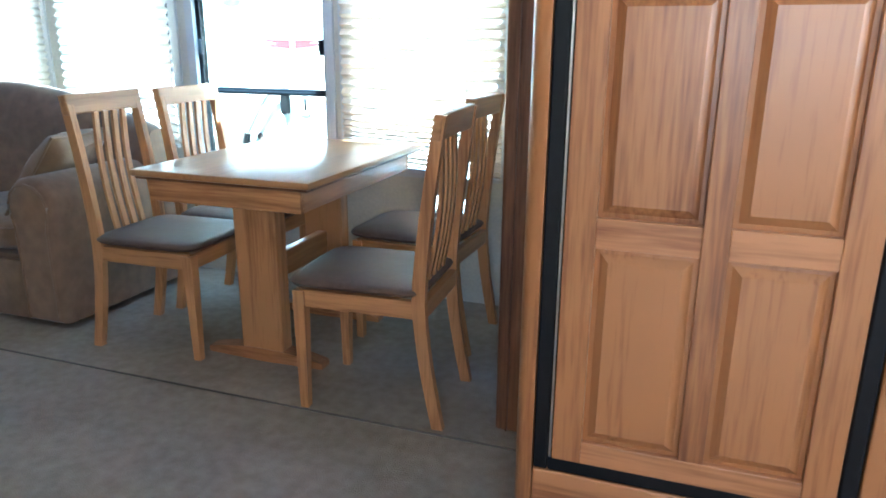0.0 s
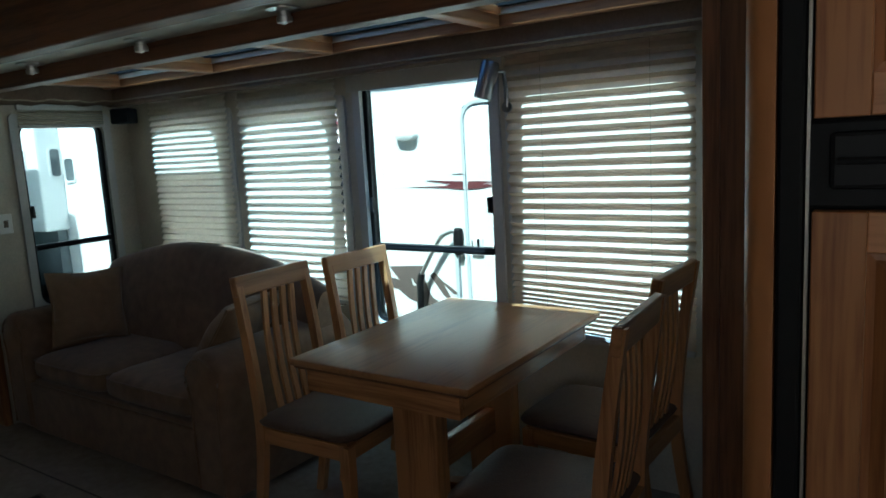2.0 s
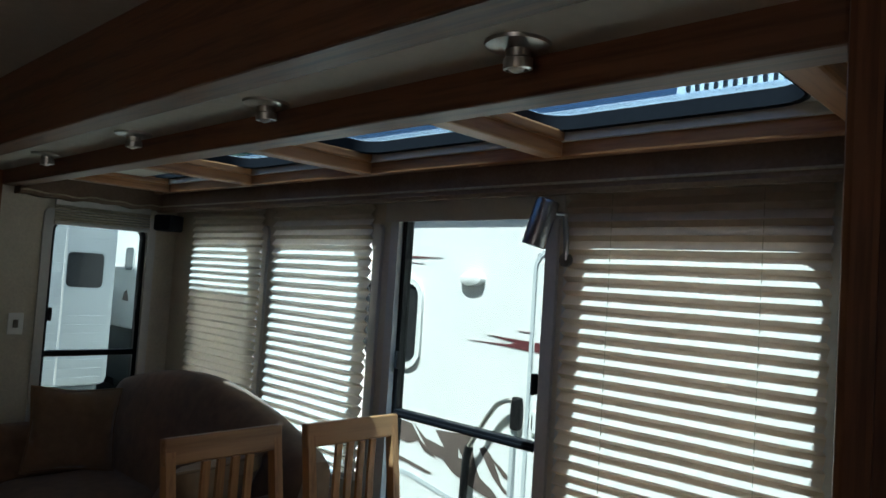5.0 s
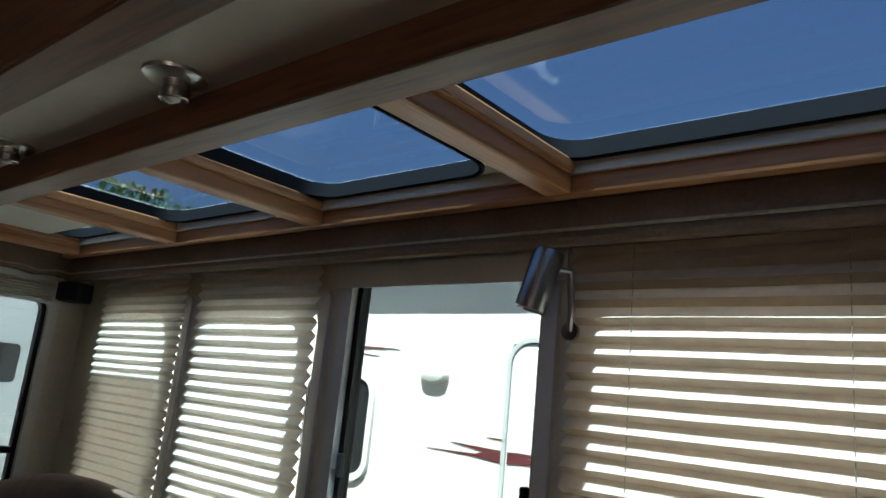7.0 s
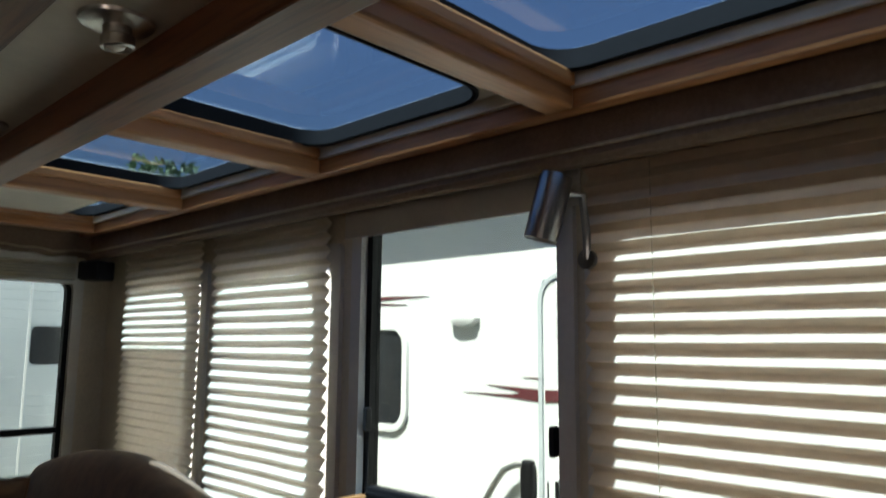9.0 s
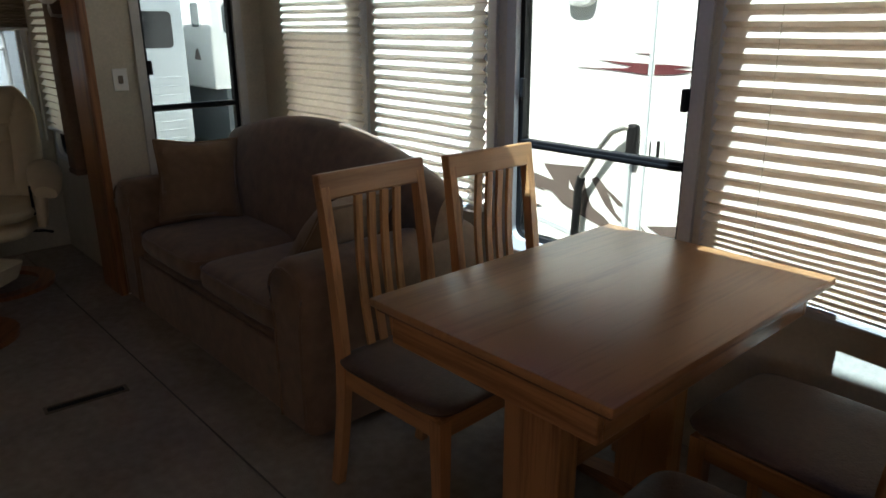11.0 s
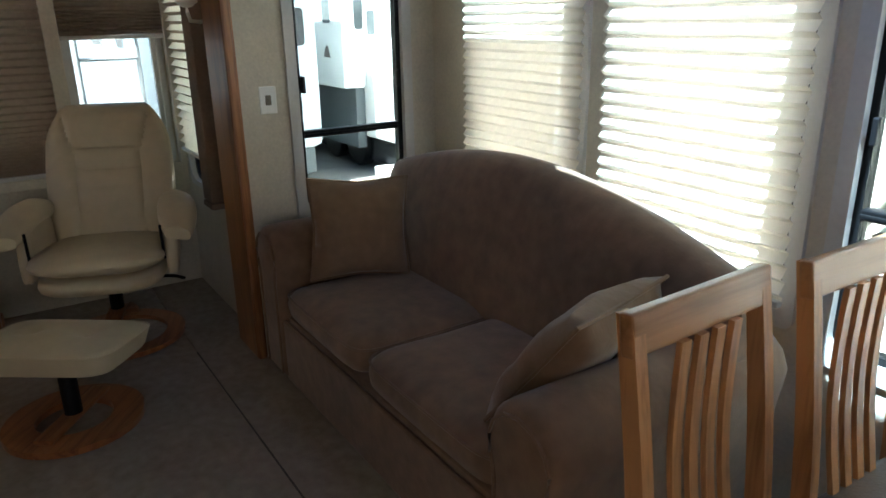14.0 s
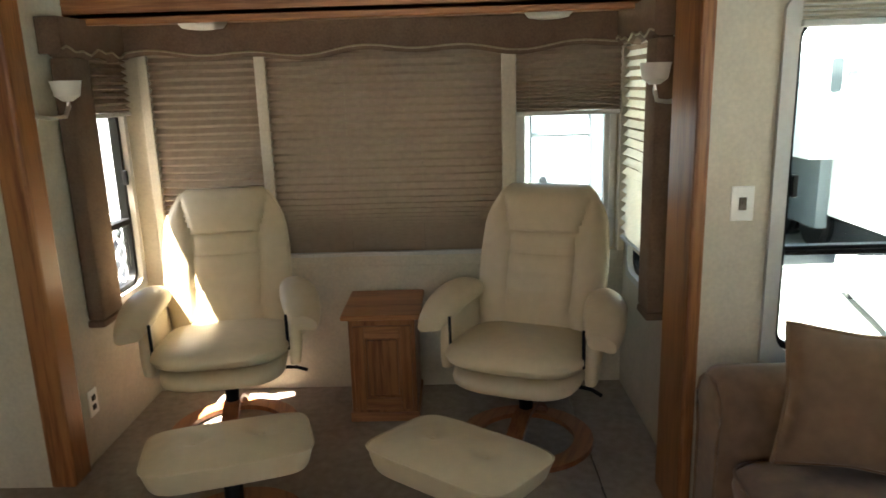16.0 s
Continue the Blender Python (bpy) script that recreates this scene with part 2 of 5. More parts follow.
def lathe(bm, profile, centre=(0, 0, 0), m=None, n=28):
    """A turned body from (radius, height) pairs."""
    rings = []
    for r, z in profile:
        ring = [Vector((r * math.cos(2 * math.pi * k / n), r * math.sin(2 * math.pi * k / n), z)) for k in range(n)]
        rings.append([(m @ p if m is not None else p) + Vector(centre) for p in ring])
    return loft(bm, rings)


def rounded(w, h, r, n=6):
    """A rectangle with round corners about the origin."""
    out = []
    for cx, cy, a0 in ((w / 2 - r, h / 2 - r, 0), (-w / 2 + r, h / 2 - r, 90), (-w / 2 + r, -h / 2 + r, 180), (w / 2 - r, -h / 2 + r, 270)):
        for k in range(n + 1):
            a = radians(a0 + 90 * k / n)
            out.append((cx + r * math.cos(a), cy + r * math.sin(a)))
    return out


def ring_frame(bm, w, h, r, edge, d0, d1, m, outer_r=None):
    """A frame with a rounded opening w by h, edge wide, from depth d0 to d1 along local y."""
    inner = rounded(w, h, r)
    outer = rounded(w + 2 * edge, h + 2 * edge, outer_r if outer_r is not None else r + edge)
    rows = [[m @ Vector((x, d, z)) for x, z in ps] for ps, d in ((inner, d0), (outer, d0), (outer, d1), (inner, d1), (inner, d0))]
    return loft(bm, rows, cap=False)


def part(name, bm, mat, parent=None, label="", smooth=False, mats=None):
    bmesh.ops.recalc_face_normals(bm, faces=bm.faces)
    me = bpy.data.meshes.new(name)
    if smooth:
        for f in bm.faces:
            f.smooth = True
    bm.to_mesh(me)
    bm.free()
    for x in mats or [mat]:
        me.materials.append(x)
    if smooth:
        me.set_sharp_from_angle(angle=radians(42))
    ob = new(name, me)
    if parent is not None:
        ob.parent = parent
    if label:
        tagged(ob, label)
    return ob


def thing(name, label, category, at=None, group=""):
    return tagged(place(new(name), at), label, category, group)


def place(ob, at):
    if at is not None:
        ob.matrix_world = at
    return ob


def B():
    return bmesh.new()


def wall(name, label, axis, c0, c1, u0, u1, z0, z1, holes, mat):
    """A wall between c0 and c1 across an axis, with square holes (u0, u1, z0, z1) right through it."""
    bm = B()
    us = sorted({u0, u1, *[h[0] for h in holes], *[h[1] for h in holes]})
    zs = sorted({z0, z1, *[h[2] for h in holes], *[h[3] for h in holes]})
    for a, b in zip(us, us[1:]):
        for c, d in zip(zs, zs[1:]):
            if any(h[0] <= (a + b) / 2 <= h[1] and h[2] <= (c + d) / 2 <= h[3] for h in holes):
                continue
            if axis == "y":
                box(bm, a, b, c0, c1, c, d)
            else:
                box(bm, c0, c1, a, b, c, d)
    bmesh.ops.remove_doubles(bm, verts=bm.verts, dist=1e-5)
    ob = part(name, bm, mat)
    return tagged(ob, label, "wall", kind="structure")


# ---- structure ----
XR, YL, YR = -4.88, 0.12, 2.49          # rear wall, bay walls
SX0, SX1, YS = -3.67, -0.02, 3.36       # slide-out: end walls and window wall

bm = B()
box(bm, -5.0, 3.0, -1.0, 2.2, -0.05, 0)
tagged(part("floor", bm, CARPET), "worn grey-beige carpet of the main aisle", "floor", kind="structure")
bm = B()
box(bm, -5.0, 3.0, 2.204, 3.45, -0.05, 0.004)
tagged(part("floor_slide", bm, CARPET), "grey-beige carpet under table and sofa", "floor", kind="structure")
bm = B()
tube(bm, [(-3.9, 2.2, 0.003), (0.3, 2.2, 0.003)], 0.0035, 6)
tagged(part("trim_floor_seam", bm, SHADOW_GAP), "dark carpet seam along the slide-out edge", "trim", kind="structure")

W = [(-3.34, -2.70, 0.62, 1.66), (-2.54, -1.86, 0.62, 1.66), (-1.735, -1.0, 0.56, 1.80), (-0.90, -0.16, 0.62, 1.66)]
wall("wall_slide_window", "cream papered slide-out wall with four windows", "y", YS, YS + 0.06, SX0 - 0.05, 0.36, 0, 2.02, W, WALLPAPER)
SW = (2.68, 3.20, 0.62, 1.69)
wall("wall_slide_end_rear", "cream papered end wall of the slide-out", "x", SX0 - 0.05, SX0, 2.43, YS, 0, 2.02, [SW], WALLPAPER)
wall("wall_slide_end_front", "cream papered end wall behind the refrigerator", "x", 0.09, 0.12, 2.44, YS, 0, 2.02, [], WALLPAPER)
BW = [(-4.74, -4.36, 0.62, 1.66)]
wall("wall_bay_right", "cream papered side wall with a narrow window", "y", YR, YR + 0.05, XR, -3.93, 0, 2.3, BW, WALLPAPER)
LW = [(-4.82, -4.44, 0.60, 1.48)]
wall("wall_bay_left", "cream papered side wall with a narrow window", "y", YL - 0.05, YL, XR, -3.98, 0, 2.3, LW, WALLPAPER)
RW = [(0.32, 0.74, 0.72, 1.66), (0.82, 1.88, 0.72, 1.66), (1.98, 2.42, 0.72, 1.66)]
wall("wall_rear", "cream papered rear wall with three windows", "x", XR - 0.05, XR, YL - 0.05, YR + 0.05, 0, 2.3, RW, WALLPAPER)
wall("wall_far_slide_end", "cream papered end of the opposite slide-out", "x", -4.03, -3.98, -0.85, YL - 0.05, 0, 2.3, [], WALLPAPER)
wall("wall_far_slide", "cream papered wall opposite the table", "y", -0.9, -0.85, -4.03, 3.0, 0, 2.3, [(0.6, 1.6, 1.1, 1.6)], WALLPAPER)
wall("wall_front", "plain cream papered wall towards the front", "x", 2.6, 2.65, -0.9, 2.5, 0, 2.3, [(0.4, 1.5, 1.0, 1.75)], WALLPAPER)
wall("wall_kitchen", "plain cream papered wall beside the refrigerator", "y", 2.44, 2.49, 0.12, 2.65, 0, 2.3, [], WALLPAPER)
bm = B()
box(bm, -4.03, 2.7, -0.95, 2.30, 2.16, 2.22)
box(bm, -4.03, -3.72, 2.30, 2.56, 2.16, 2.22)
box(bm, 0.12, 2.7, 2.30, 2.56, 2.16, 2.22)
box(bm, -4.95, -4.03, YL - 0.05, 2.56, 2.16, 2.22)
tagged(part("ceiling", bm, CEIL), "cream panelled main ceiling", "ceiling", kind="structure")
# slide-out ceiling with skylight openings
sky_holes = [(-0.88, -0.135), (-1.70, -1.03), (-2.545, -1.885), (-3.37, -2.73)]
SKY_Y, SKY_Z = (2.53, 3.145), 1.94
bm = B()
xs = sorted({SX0 - 0.05, 0.3, *[v for h in sky_holes for v in h]})
for a, b in zip(xs, xs[1:]):
    inside = any(h[0] <= (a + b) / 2 <= h[1] for h in sky_holes)
    if inside:
        box(bm, a, b, 2.46, SKY_Y[0], SKY_Z, SKY_Z + 0.03)
        box(bm, a, b, SKY_Y[1], YS, SKY_Z, SKY_Z + 0.03)
    else:
        box(bm, a, b, 2.46, YS, SKY_Z, SKY_Z + 0.03)
bmesh.ops.remove_doubles(bm, verts=bm.verts, dist=1e-5)
tagged(part("ceiling_slide", bm, CEIL), "cream slide-out ceiling between oak beams", "ceiling", kind="structure")
bm = B()
box(bm, SX0 - 0.05, 0.3, 2.25, 2.50, 1.888, 1.93)
tagged(part("ceiling_lamp_strip", bm, CEIL), "cream lamp strip under the slide-out header", "ceiling", kind="structure")

# oak beams
bm = B()
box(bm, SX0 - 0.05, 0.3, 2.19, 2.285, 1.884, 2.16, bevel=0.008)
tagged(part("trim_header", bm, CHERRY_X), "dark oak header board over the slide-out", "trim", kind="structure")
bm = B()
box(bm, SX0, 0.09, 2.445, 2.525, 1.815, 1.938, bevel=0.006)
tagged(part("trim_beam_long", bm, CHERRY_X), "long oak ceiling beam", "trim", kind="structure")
bm = B()
box(bm, SX0, 0.09, 2.525, 2.575, 1.858, 1.937, bevel=0.004)
tagged(part("trim_beam_inner", bm, OAK_X), "narrow inner oak ceiling moulding", "trim", kind="structure")
bm = B()
box(bm, SX0, 0.09, 3.165, 3.208, 1.862, 1.937, bevel=0.006)
tagged(part("trim_beam_wall", bm, OAK_X), "oak ceiling moulding along the windows", "trim", kind="structure")
bm = B()
box(bm, SX0, 0.09, 3.15, 3.165, 1.905, 1.938, bevel=0.003)
tagged(part("trim_ceiling_step", bm, CEIL), "cream step moulding beside the skylights", "trim", kind="structure")
for k, x in enumerate((-0.875, -1.735, -2.575, -3.41, -0.04)):
    bm = B()
    box(bm, x - 0.035, x + 0.035, 2.575, 3.165, 1.862, 1.938, bevel=0.008)
    box(bm, x - 0.05, x + 0.05, 2.575, 3.15, 1.905, 1.936, bevel=0.006)
    tagged(part("trim_beam_cross", bm, OAK_Y), "oak cross beam between the skylights", "trim", kind="structure")

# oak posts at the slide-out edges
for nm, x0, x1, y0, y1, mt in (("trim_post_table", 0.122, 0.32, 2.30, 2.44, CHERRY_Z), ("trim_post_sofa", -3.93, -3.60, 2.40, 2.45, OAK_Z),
                              ("trim_post_sofa_inner", -3.93, -3.88, 2.45, 2.488, OAK_Z), ("trim_post_opposite", -4.1, -3.97, 0.045, 0.145, OAK_Z)):
    bm = B()
    if nm == "trim_post_sofa":
        box(bm, -3.93, -3.66, 2.405, 2.45, 0, 2.16, bevel=0.012)
    else:
        box(bm, x0, x1, y0, y1, 0, 2.16, bevel=0.012)
    tagged(part(nm, bm, mt), "oak post trim at the slide-out edge", "trim", kind="structure")
bm = B()
for x in (0.16, 0.215, 0.27):
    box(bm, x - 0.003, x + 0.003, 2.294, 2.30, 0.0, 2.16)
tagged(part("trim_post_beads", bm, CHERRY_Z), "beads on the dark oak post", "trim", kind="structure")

# ---- windows ----


def window(name, label, m, w, h, r, glass, bar=None, edge=0.045, mat=None):
    """m: centre of the opening on the inner wall face, x along the wall, y outwards."""
    root = tagged(place(new(name), m), label, "window", kind="structure")
    I = Matrix()
    bm = B()
    ring_frame(bm, w, h, r, 0.03, 0.012, 0.05, I, outer_r=0.02)
    part("window_frame", bm, mat or BLACK, root, "black aluminium window frame", smooth=True)
    bm = B()
    ring_frame(bm, w + 0.04, h + 0.04, r + 0.02, edge, -0.016, 0.01, I, outer_r=0.03)
    part("window_trim", bm, FRAME_GREY, root, "pale grey inner window trim", smooth=True)
    if bar is None:
        bm = B()
        box(bm, -w / 2, w / 2, 0.028, 0.033, -h / 2, h / 2)
        p = part("pane", bm, glass, root)
    else:
        for z0, z1, d in ((-h / 2, bar, 0.026), (bar, h / 2, 0.034)):
            bm = B()
            box(bm, -w / 2, w / 2, d, d + 0.004, z0, z1)
            part("pane", bm, glass, root)
        bm = B()
        box(bm, -w / 2, w / 2, 0.005, 0.045, bar - 0.018, bar + 0.012, bevel=0.004)
        box(bm, -w / 2, w / 2, 0.0, 0.012, bar - 0.012, bar + 0.0, bevel=0.003)
        part("sash_bar", bm, BLACK, root)
        for s in (-1, 1):
            bm = B()
            box(bm, s * (w / 2 - 0.006) - 0.008, s * (w / 2 - 0.006) + 0.008, -0.012, 0.012, bar + 0.17, bar + 0.24, bevel=0.004)
            part("latch", bm, BLACK_PLASTIC, root)
    return root


def on_y(x0, x1, z0, z1, y=YS):
    return pose((x0 + x1) / 2, y, (z0 + z1) / 2)


bm = B()
box(bm, -1.80, -0.94, YS - 0.022, YS - 0.0165, 1.70, 1.86, bevel=0.002)
tagged(part("trim_window_head", bm, FRAME_GREY), "pale grey board over the clear window", "trim", kind="structure")
for k, (x0, x1, z0, z1) in enumerate(W):
    if k == 2:
        window("window_3", "tall clear window with a black lower sash", on_y(x0, x1, z0, z1), x1 - x0 - 0.06, z1 - z0 - 0.06, 0.03, GLASS, 0.95 - (z0 + z1) / 2)
    else:
        window("window_%d" % (k + 1), "window behind a pleated shade", on_y(x0, x1, z0, z1), x1 - x0 - 0.06, z1 - z0 - 0.06, 0.06, GLASS_TINT, None)
window("window_5", "narrow clear window with a black lower sash", pose(SX0, (SW[0] + SW[1]) / 2, (SW[2] + SW[3]) / 2, 0, 0, 90), SW[1] - SW[0] - 0.06, SW[3] - SW[2] - 0.06, 0.05, GLASS, 0.97 - (SW[2] + SW[3]) / 2)
for k, (y0, y1, z0, z1) in enumerate(RW):
    window("window_%d" % (6 + k), "rear window behind a pleated shade", pose(XR, (y0 + y1) / 2, (z0 + z1) / 2, 0, 0, 90), y1 - y0 - 0.06, z1 - z0 - 0.06, 0.04, GLASS_HAZE if k == 2 else GLASS_TINT, None, 0.025, mat=FRAME_GREY)
x0, x1, z0, z1 = BW[0]
window("window_9", "narrow side window behind a pleated shade", pose((x0 + x1) / 2, YR, (z0 + z1) / 2), x1 - x0 - 0.06, z1 - z0 - 0.06, 0.05, GLASS, None, 0.03)
x0, x1, z0, z1 = LW[0]
window("window_10", "narrow side window with a black sash bar", pose((x0 + x1) / 2, YL, (z0 + z1) / 2, 0, 0, 180), x1 - x0 - 0.06, z1 - z0 - 0.06, 0.05, GLASS_CLEAR, 0.92 - (z0 + z1) / 2, 0.03)


def skylight(k, x0, x1):
    m = pose((x0 + x1) / 2, sum(SKY_Y) / 2, SKY_Z, 90, 0, 0)
    root = tagged(place(new("window_skylight_%d" % k), m), "smoked skylight in a black rounded frame", "skylight", kind="structure")
    w, h = x1 - x0, SKY_Y[1] - SKY_Y[0]
    bm = B()
    ring_frame(bm, w - 0.028, h - 0.028, 0.085, 0.012, -0.007, 0.034, pose(0, 0, 0), outer_r=0.09)
    part("frame", bm, SEAL, root, "black rubber-edged skylight well", smooth=True)
    bm = B()
    ring_frame(bm, w - 0.006, h - 0.006, 0.09, 0.022, -0.004, -0.0005, pose(0, 0, 0), outer_r=0.004)
    part("panel_insert", bm, CEIL, root, "cream panel around the rounded skylight")
    bm = B()
    ring_frame(bm, w - 0.012, h - 0.012, 0.09, 0.004, -0.011, -0.004, pose(0, 0, 0), outer_r=0.092)
    part("bead", bm, BLACK_PLASTIC, root, "glossy black bead", smooth=True)
    bm = B()
    box(bm, -w / 2, w / 2, 0.034, 0.038, -h / 2, h / 2)
    part("pane", bm, GLASS_SKY, root)
    bm = B()
    lathe(bm, [(0.006, 0), (0.01, -0.012), (0.008, -0.02), (0.002, -0.022)], (0.0, -0.0, 0), pose(0, 0, 0, -90) , 10)
    for v in bm.verts:
        v.co += Vector((0, -0.012, h / 2 - 0.01))
    part("knob", bm, WHITE_PLASTIC, root)
    return root


for k, h in enumerate(sky_holes):
    r = skylight(k + 1, *h)
# sun cover drawn over the rear part of the last skylight
a, b = sky_holes[3]
bm = B()
box(bm, a + 0.02, b - 0.02, SKY_Y[0] + 0.05, 3.007, 1.922, 1.929)
tagged(part("skylight_cover", bm, CEIL), "cream sun cover drawn across a skylight", "cover")

# ---- shades ----


def pleated(name, label, m, w, h, front, pale, dark, pitch=0.043, depth=0.014, squeeze=0.0, rail=FRAME_GREY, cords=(), group="pleated shades", sag=0.0):
    """A pleated shade hanging down from m; local y points outwards. squeeze: the share of its folds gathered near the foot."""
    root = thing(name, label, "blind", m, group)
    bm = B()
    zs, z = [], 0.0
    while z > -h:
        f = -z / h
        p = pitch * (1 if f < 1 - squeeze else 1 - 0.55 * min(1, 2 * (f - 1 + squeeze) / squeeze))
        zs += [(z, depth), (z - 0.64 * p, -depth * 0.2)]
        z -= p
    zs.append((-h, depth))
    rows = []
    cols = 9
    for i, (zz, d) in enumerate(zs):
        row = []
        for c in range(cols):
            u = c / (cols - 1)
            wob = 0.0022 * noise.noise(Vector((u * 3, zz * 9, w)))
            f = max(0.0, -zz / h - (1 - squeeze)) / squeeze if squeeze else 0
            row.append(bm.verts.new((-w / 2 + w * u, (d if i % 2 == 0 else -depth) + wob, zz + wob + f * sag * (u - 0.5))))
        rows.append(row)
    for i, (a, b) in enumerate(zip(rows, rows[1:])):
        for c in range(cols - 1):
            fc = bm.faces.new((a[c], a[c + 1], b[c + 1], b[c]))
            # upper fold faces take the first cloth, undersides the second
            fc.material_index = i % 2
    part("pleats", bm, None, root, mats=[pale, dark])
    bm = B()
    box(bm, -w / 2, w / 2, -0.012, 0.012, -0.004, 0.028, bevel=0.004)
    part("head_rail", bm, rail, root)
    bm = B()
    box(bm, -w / 2, w / 2, -0.013, 0.013, -0.02, 0.0, m=pose(0, 0, -h) @ pose(0, 0, 0, 0, -math.degrees(math.atan(sag / w)), 0), bevel=0.004)
    part("bottom_rail", bm, rail, root)
    for c in cords:
        bm = B()
        tube(bm, [(c, -depth * 0.5, -0.002), (c, -depth * 0.5, -h + 0.01)], 0.0011, 5)
        part("cord", bm, ROPE, root)
    return root


YB = 3.315
pleated("pleated_shade", "drawn cream pleated shade behind the sofa", pose(-3.01, YB, 1.80), 0.70, 1.105, 0, SHADE_PALE, SHADE_PALE, pitch=0.036, depth=0.009)
pleated("pleated_shade", "drawn cream pleated shade beside the clear window", pose(-2.205, YB, 1.80), 0.71, 1.125, 0, SHADE_PALE, SHADE_PALE, depth=0.011)
pleated("pleated_shade", "cream pleated shade with folds gathered above the table", pose(-0.53, YB, 1.80), 0.76, 1.165, 0, SHADE_TABLE, SHADE_TABLE, squeeze=0.24, sag=-0.05, cords=(-0.22, 0.22))
# raised shade over the narrow end window
pleated("pleated_shade", "raised pleated shade over the narrow window", pose(SX0 + 0.02, (SW[0] + SW[1]) / 2, 1.75, 0, 0, 90), 0.50, 0.085, 0, SHADE_PALE, SHADE_PALE, pitch=0.014)
for (y0, y1, hh, lab, cords) in ((0.27, 0.77, 0.98, "drawn tan pleated shade on the rear wall", ()), (0.80, 1.90, 1.05, "wide drawn tan pleated shade on the rear wall", (-0.18, 0.17, 0.48)), (1.965, 2.445, 0.40, "half-raised tan pleated shade", (-0.18,))):
    pleated("pleated_shade", lab, pose(XR + 0.045, (y0 + y1) / 2, 1.775, 0, 0, 90), y1 - y0, hh, 0, SHADE_REAR, SHADE_REAR, pitch=0.036, squeeze=0.3 if hh > 0.5 else 0.55, cords=cords)
# darker cloth on the fold undersides paints in the shade between pleats
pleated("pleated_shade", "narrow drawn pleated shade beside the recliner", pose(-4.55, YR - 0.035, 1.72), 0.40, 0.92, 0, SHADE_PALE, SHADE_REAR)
pleated("pleated_shade", "raised tan pleated shade over a narrow window", pose(-4.64, YL + 0.035, 1.70, 0, 0, 180), 0.38, 0.27, 0, SHADE_REAR, SHADE_REAR, pitch=0.03)

# ---- valances ----


def valance(name, label, m, w, z0, z1, wave, mat=VALANCE, thick=0.05, rope=0.0, legs=(), group="valances"):
    """A padded cloth board along local x, its lower edge cut in waves, with a rope line."""
    root = thing(name, label, "valance", m, group)
    n = max(8, int(w / 0.03))
    low = [z0 + wave * (0.5 * math.sin(4.2 * math.pi * i / n + 0.6) + 0.5 * math.sin(9.4 * math.pi * i / n)) for i in range(n + 1)]
    bm = B()
    rings = []
    for i in range(n + 1):
        x = -w / 2 + w * i / n
        rings.append([(x, -thick, low[i] + 0.012), (x, -thick, z1), (x, 0, z1), (x, 0, low[i]), (x, -thick + 0.012, low[i])])
    loft(bm, rings)
    part("board", bm, mat, root)
    bm = B()
    tube(bm, [(-w / 2 + w * i / n, -thick - 0.003, low[i] + (0.018 if wave else rope)) for i in range(n + 1)], 0.0045, 8)
    part("rope_trim", bm, ROPE, root, "twisted tan rope trim", smooth=True)
    return root


valance("valance", "brown cloth valance with rope trim over the windows", pose((SX0 + 0.09) / 2, 3.27, 0), -SX0 + 0.07, 1.766, 1.90, 0.0, rope=0.03, thick=0.045)
valance("valance", "brown cloth valance with wavy rope trim over the end window", pose(SX0 + 0.004, 2.86, 0, 0, 0, 90), 0.72, 1.775, 1.885, 0.008, thick=0.10)
valance("valance", "long scalloped brown valance across the rear wall", pose(XR + 0.09, 1.31, 0, 0, 0, 90), 2.24, 1.655, 1.80, 0.022, thick=0.06)
for nm, m in (("valance", pose(-4.42, YR - 0.004, 0)), ("valance", pose(-4.5, YL + 0.004, 0, 0, 0, 180))):
    valance(nm, "short scalloped brown valance over a side window", m, 0.58, 1.66, 1.80, 0.016, thick=0.09)
for lab, x0, x1, y0, y1, z0 in (("padded brown cloth cornice board beside the window", -4.25, -4.11, YR - 0.09, YR - 0.004, 0.59), ("padded brown cloth cornice board beside the window", -4.45, -4.27, YL + 0.004, YL + 0.075, 0.56)):
    r = thing("side_cornice", lab, "cornice", None, "padded window cornices")
    bm = B()
    box(bm, x0, x1, y0, y1, z0 + 0.03, 1.655, bevel=0.014)
    part("board", bm, VALANCE, r, smooth=True)
    bm = B()
    box(bm, x0 - 0.002, x1 + 0.002, y0 - 0.002, y1, z0, z0 + 0.03, bevel=0.008)
    part("foot", bm, VALANCE, r)
bm = B()
box(bm, XR, -4.42, YL, YR, 1.80, 1.83, bevel=0.006)
tagged(part("trim_soffit_rear", bm, OAK_Y), "oak soffit with puck lamps over the recliners", "trim", kind="structure")
bm = B()
box(bm, -4.45, -4.42, YL, YR, 1.78, 2.16, bevel=0.006)
tagged(part("trim_fascia_rear", bm, OAK_Y), "oak fascia over the rear bay", "trim", kind="structure")
bm = B()
box(bm, XR, XR + 0.03, 0.28, 2.46, 0.645, 0.70, bevel=0.006)
tagged(part("trim_sill_rear", bm, WALLPAPER), "pale sill moulding under the rear windows", "trim", kind="structure")
for y0, y1 in ((0.225, 0.268), (0.762, 0.815), (1.895, 1.962), (2.447, 2.48)):
    bm = B()
    box(bm, XR, XR + 0.062, y0, y1, 0.70, 1.70, bevel=0.005)
    tagged(part("trim_rear_mullion", bm, WALLPAPER), "pale upright between the rear windows", "trim", kind="structure")

# ---- table and chairs ----


